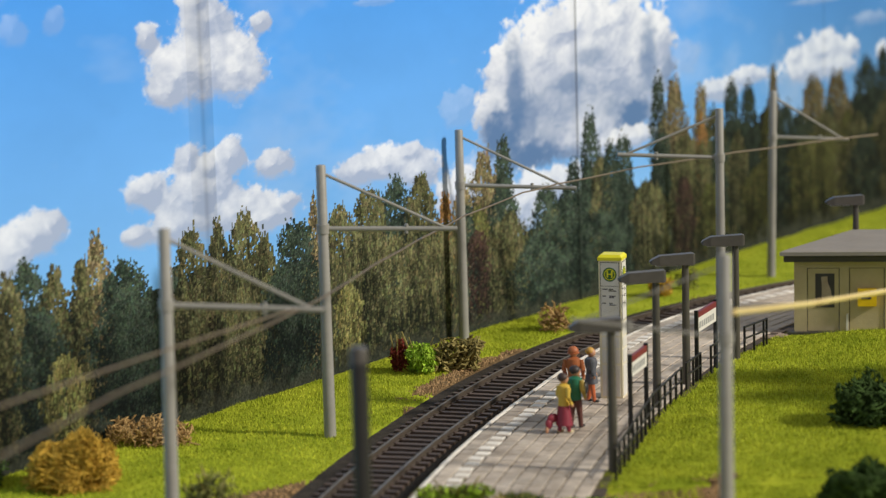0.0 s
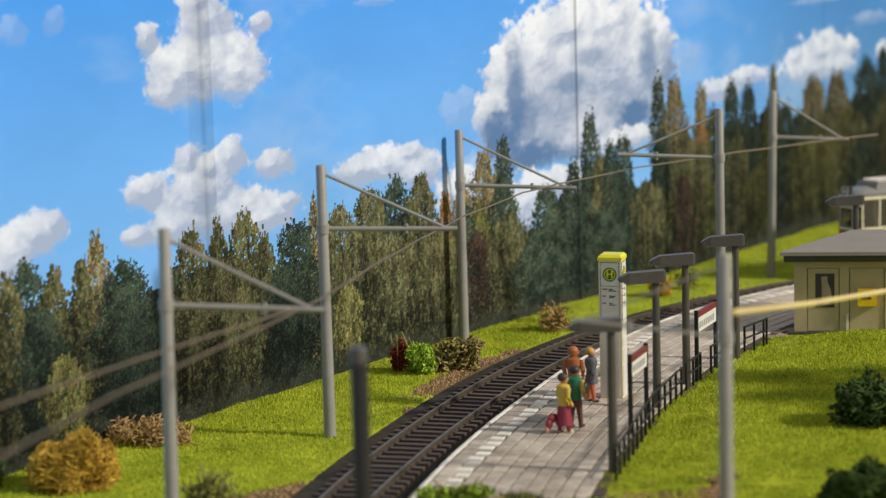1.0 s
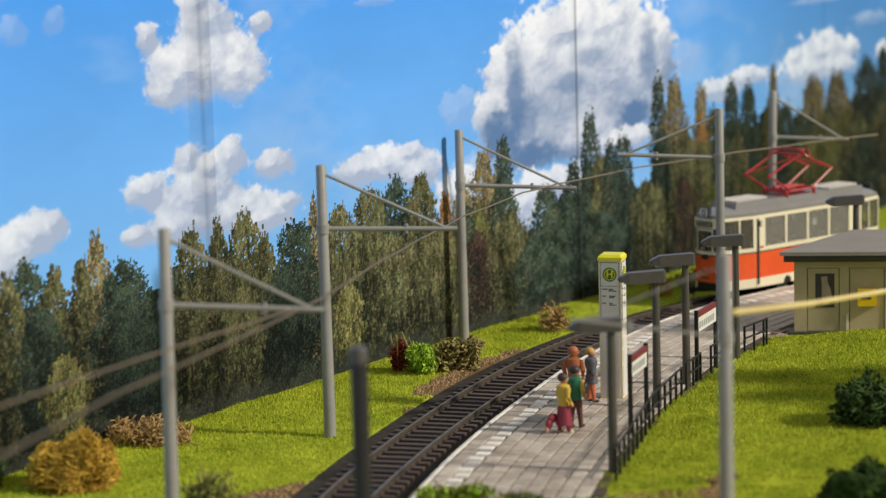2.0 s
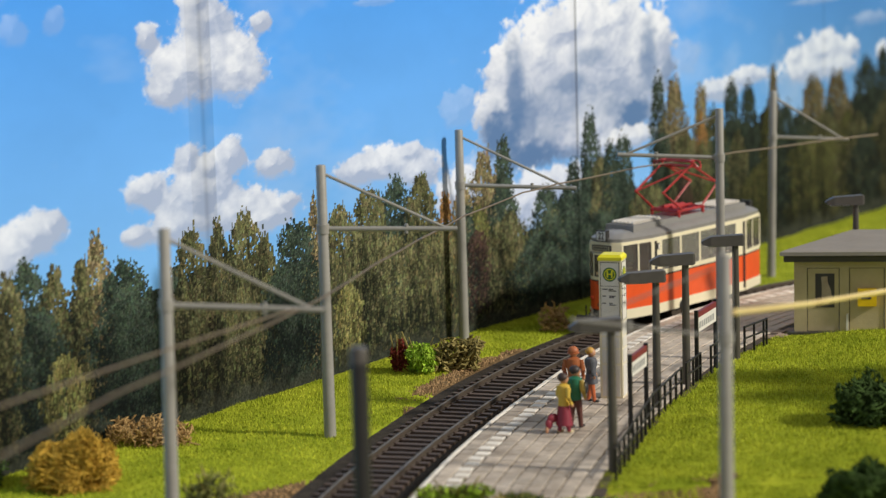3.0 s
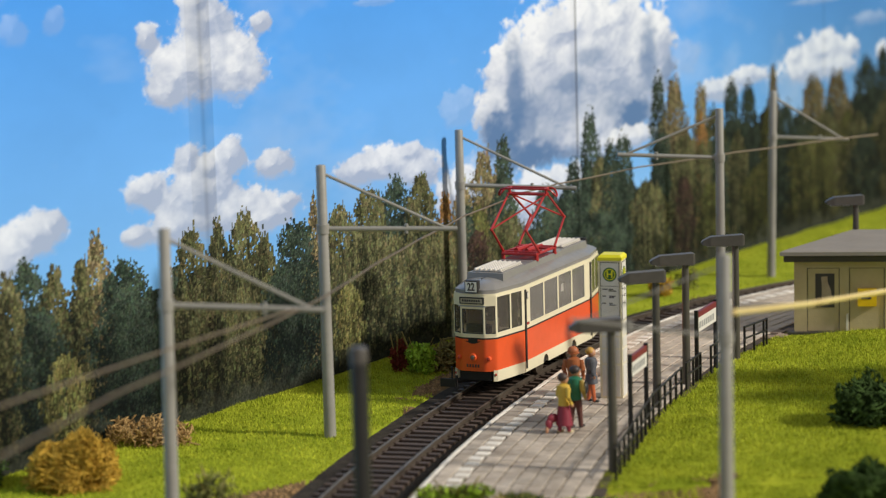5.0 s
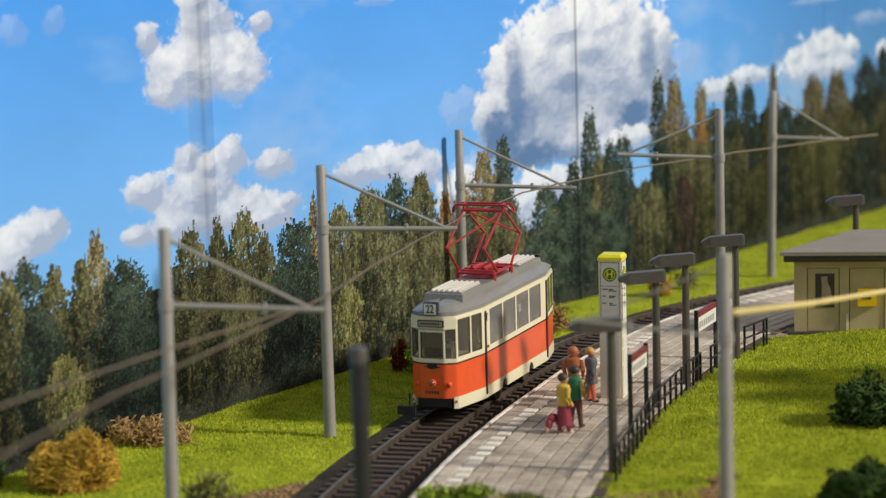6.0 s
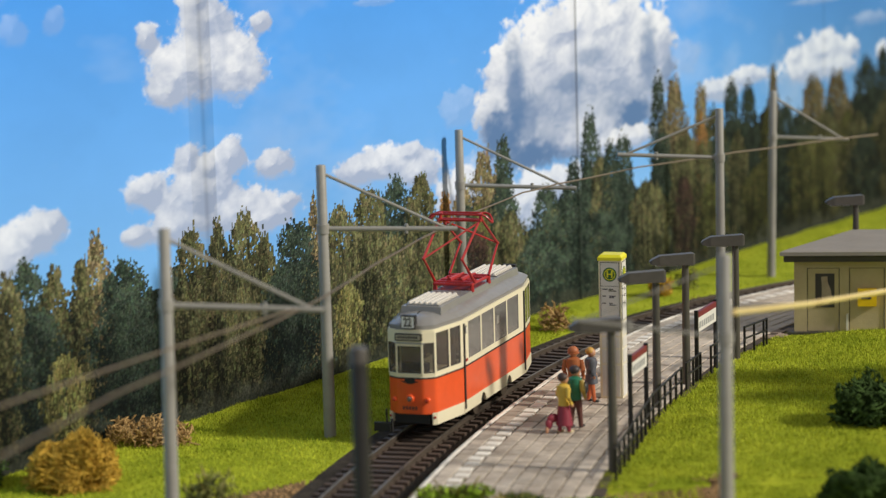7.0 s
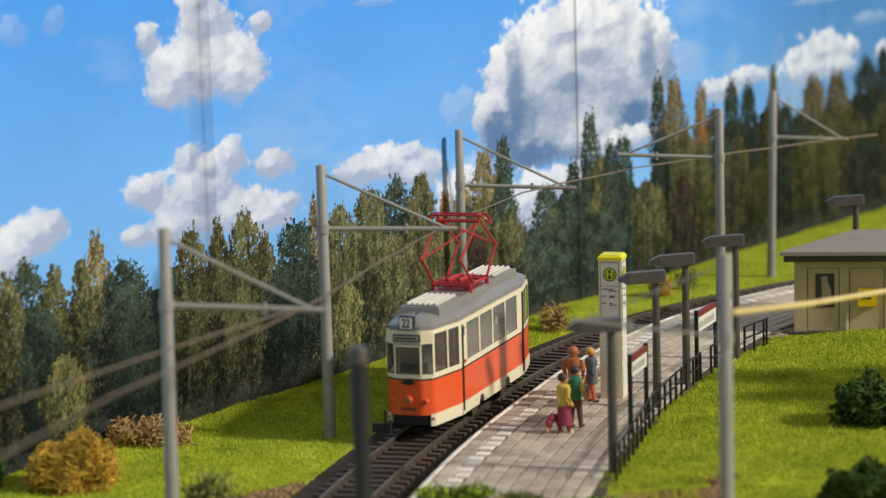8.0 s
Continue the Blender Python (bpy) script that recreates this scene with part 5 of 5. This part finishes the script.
        end(bm, "belt_point", M_DARK)
        bm = bm_new()
        tube(bm, [(60.35, 0, 22.0), (60.4, 2.4, 25.8)], 0.16, 5)
        end(bm, "wiper", M_DARK)
        # coupling
        bm = bm_new()
        # the leading coupling has swung aside on the curve
        hx, hy = (61.0, -10.8) if sx > 0 else (65.0, 0.0)
        tube(bm, [(50, 0, 2.2), (hx - 4, hy * 0.6, 2.2), (hx, hy, 2.2)], 0.9, 8)
        box(bm, hx - 0.6, hx + 1.0, hy - 3.2, hy + 3.2, 0.7, 3.2)
        tube(bm, [(hx, hy + 1.6, 3), (hx, hy + 1.6, 8.2)], 0.4, 6)
        tube(bm, [(hx, hy + 3.6, 0.6), (hx, hy + 3.6, 4.6)], 0.55, 6)
        end(bm, "coupling", M_DARK, "black model coupling")
        bm = bm_new()
        box(bm, 52, 58.5, -6.8, 6.8, 2.8, 6.8)
        end(bm, "end_underframe", M_DARK)
    # underframe, wheels, interior
    bm = bm_new()
    box(bm, -50, 50, -8.6, 8.6, 3.4, 6.7)
    trim(bm)
    part("underframe", bm, M_DARK, t)
    for x in (-16.0, 16.0):
        for y in (-7.6, 7.6):
            bm = bm_new()
            sy = 1 if y > 0 else -1
            tube(bm, [(0, -0.2, 0), (0, sy * 2.2, 0)], [4.3, 4.3], 24)
            tube(bm, [(0, -sy * 0.9, 0), (0, -0.2, 0)], [4.9, 4.9], 24)
            wheel = part("wheel", bm, M_RAIL, t, smooth=True, m=at(x, y, 4.3))
            bm = bm_new()
            tube(bm, [(0, sy * 2.0, 0), (0, sy * 2.8, 0)], 1.2, 10)
            part("hub", bm, M_DARK, wheel)
            WHEELS.append(wheel)
        bm = bm_new()
        box(bm, x - 3.4, x + 3.4, 10.0, 10.7, 2.6, 5.2)
        box(bm, x - 3.4, x + 3.4, -10.7, -10.0, 2.6, 5.2)
        trim(bm)
        part("axle_box", bm, M_DARK, t)
    bm = bm_new()
    box(bm, -56, 56, -8.6, 8.6, 20.0, 20.4)
    trim(bm)
    part("cabin_floor", bm, M_SEAT, t)
    for k in range(6):
        for y in (-6.8, 6.8):
            bm = bm_new()
            box(bm, -1.0, 3.2, -2.4, 2.4, 20.4, 22.6)
            box(bm, -1.2, -0.4, -2.4, 2.4, 20.4, 29.0, Matrix.Rotation(radians(-8), 4, "Y"))
            trim(bm, 1.0, False)
            part("seat", bm, M_SEAT, t, bevel=0.3, m=at(-27 + k * 10.4, y, 0))
    for sx in (1, -1):
        bm = bm_new()
        box(bm, sx * 40 - 0.3, sx * 40 + 0.3, -9.5, -2.6, 20.4, 36.5)
        box(bm, sx * 40 - 0.3, sx * 40 + 0.3, 2.6, 9.5, 20.4, 36.5)
        trim(bm)
        part("partition", bm, M_SEAT, t)
        bm = bm_new()
        box(bm, sx * 54 - 1.0, sx * 54 + 1.0, -5, 5, 20.4, 24.5)
        trim(bm)
        part("driver_desk", bm, M_DARK, t, bevel=0.3)
    # pantograph
    bm = bm_new()
    ring = [(10.5, -7.0, 45.8), (10.5, 7.0, 45.8), (-10.5, 7.0, 45.8), (-10.5, -7.0, 45.8), (10.5, -7.0, 45.8)]
    tube(bm, ring, 0.6, 6)
    pan = part("pantograph", bm, M_RED, t, "red diamond pantograph", smooth=True)
    for x in (-9.5, 9.5):
        for y in (-7.0, 7.0):
            bm = bm_new()
            tube(bm, [(x, y, 43.2), (x, y, 44.2), (x, y, 46.4)], [0.95, 0.8, 0.7], 8)
            part("insulator", bm, M_RED, pan, smooth=True)
    for x in (-8.0, -3.5, 3.5, 8.0):
        bm = bm_new()
        tube(bm, [(x, -6.8, 46.2), (x, 6.8, 46.2)], 0.6, 7)
        part("cross_bar", bm, M_RED, pan, smooth=True)
    for y in (-2.2, 2.2):
        bm = bm_new()
        tube(bm, [(-8, y, 46.9), (-3, y, 47.0), (-3, y, 46.9), (8, y, 46.9)], [0.5, 0.5, 0.9, 0.9], 8)
        part("spring", bm, M_RED, pan, smooth=True)
    bm = bm_new()
    box(bm, -10.0, 10.0, -6.4, 6.4, 43.3, 43.7)
    part("pantograph_tray", bm, material("red_oxide_tray", (0.20, 0.02, 0.018), 0.5, vary=0.2), t, bevel=0.2)

    def arm(name, length, w0, w1, cross):
        bm = bm_new()
        for sy in (-1, 1):
            tube(bm, [(0, sy * w0, 0), (length, sy * w1, 0)], [0.52, 0.42], 7)
            ball(bm, (length, sy * w1, 0), (0.7, 0.7, 0.7), 6, 5)
        if cross:
            tube(bm, [(length, -w1, 0), (length, w1, 0)], 0.34, 6)
        if cross:
            tube(bm, [(0, -w0, 0), (length * 0.96, w1, 0)], 0.34, 6)
        return part(name, bm, M_RED, pan, smooth=True)
    ARMS.extend([arm("lower_arm", 16, 7.6, 7.2, False), arm("lower_arm", 16, 7.6, 7.2, False), arm("upper_arm", 22, 7.2, 7.7, True), arm("upper_arm", 22, 7.2, 7.7, True)])
    bm = bm_new()
    for x in (-1.6, 1.6):
        tube(bm, [(x, -8.2, 0.2), (x, 8.2, 0.2)], 0.42, 6)
    # one long loop of rod with its ends bent down
    loop = []
    for sy in (1, -1):
        for k in range(9):
            a = math.pi * k / 8
            loop.append((2.6 * math.cos(a) * sy, sy * (9.2 + 2.9 * math.sin(a)), 2.4 - 3.0 * math.sin(a) ** 2))
    tube(bm, loop + loop[:1], 0.42, 6)
    for y in (-7.7, 7.7):
        tube(bm, [(0, y, -0.4), (0, y, 2.2)], 0.6, 6)
        tube(bm, [(-2.6, y, 2.3), (2.6, y, 2.3)], 0.45, 6)
    ARMS.append(part("collector_head", bm, M_RED, pan, "red double collector bow", smooth=True))
    return t


WHEELS, ARMS = [], []
# seconds, and the tram's nose along the line
RUN = [(0.0, 550), (0.5, 497.5), (1.0, 445.5), (1.3, 414.5), (1.5, 394.6), (2.0, 346.5), (2.4, 311.5), (2.8, 279.8), (3.0, 264), (3.5, 226.2), (4.0, 190.5), (4.5, 158.3),
       (5.0, 129.0), (5.5, 103.0), (6.0, 81.2), (6.5, 66.0), (7.0, 55.5), (7.3, 53.8), (7.5, 53.6), (8.0, 53.6)]
# seconds, and the collector's height over its base
REACH = [(0.0, 14.5), (1.5, 15.0), (2.2, 16.0), (2.8, 17.5), (3.5, 20.0), (4.5, 21.6), (6.0, 21.4), (8.0, 21.2)]


def tram_pose(s):
    xa, ya, _ = on_line(s + 45)
    xb, yb, _ = on_line(s + 75)
    return at((xa + xb) / 2, (ya + yb) / 2, 0, math.degrees(math.atan2(ya - yb, xa - xb)))


def motions():
    walk(tram, [(q, tram_pose(s)) for q, s in RUN])
    for w in WHEELS:
        base = w.matrix_basis.copy()
        x, y, z = (c / MM for c in base.translation)
        # the wheels roll 4.3 mm radius; rows close enough for less than a quarter turn each
        rows = []
        for k in range(0, 161):
            q = k / 20
            s = np.interp(q, [a for a, _ in RUN], [b for _, b in RUN])
            rows.append((q, at(x, y, z, 0, 0, math.degrees((550 - s) / 4.3) % 360)))
        walk(w, rows)
    lows_f, lows_r, ups_f, ups_r, heads = [], [], [], [], []
    for q, h in REACH:
        px, hx, l1, l2 = 8.0, 1.5, 16.0, 22.0
        dx, dz = hx - px, h
        d = math.hypot(dx, dz)
        a = (l1 * l1 - l2 * l2 + d * d) / (2 * d)
        b = math.sqrt(max(0.0, l1 * l1 - a * a))
        ex, ez = px + a * dx / d + b * dz / d, a * dz / d - b * dx / d
        low, up = math.atan2(ez, ex - px), math.atan2(h - ez, hx - ex)
        z0 = 46.4
        lows_f.append((q, at(px, 0, z0, 0, 0, -math.degrees(low))))
        ups_f.append((q, at(ex, 0, z0 + ez, 0, 0, -math.degrees(up))))
        lows_r.append((q, at(-px, 0, z0, 180, 0, -math.degrees(low))))
        ups_r.append((q, at(-ex, 0, z0 + ez, 180, 0, -math.degrees(up))))
        heads.append((q, at(0, 0, z0 + h)))
    for ob, rows in zip(ARMS, (lows_f, lows_r, ups_f, ups_r, heads)):
        walk(ob, rows)


build_hut()
build_lamps()
build_pillar()
build_fences()
name_sign(61.4, 742, 68.6, 762, 19.0, 26.0)
name_sign(93.2, 825, 103.1, 848.5, 18.0, 25.5)
build_figures()
build_posts()
tram = build_tram()
build_plants()
build_grass()
build_earth_crumbs()
build_platform()
motions()
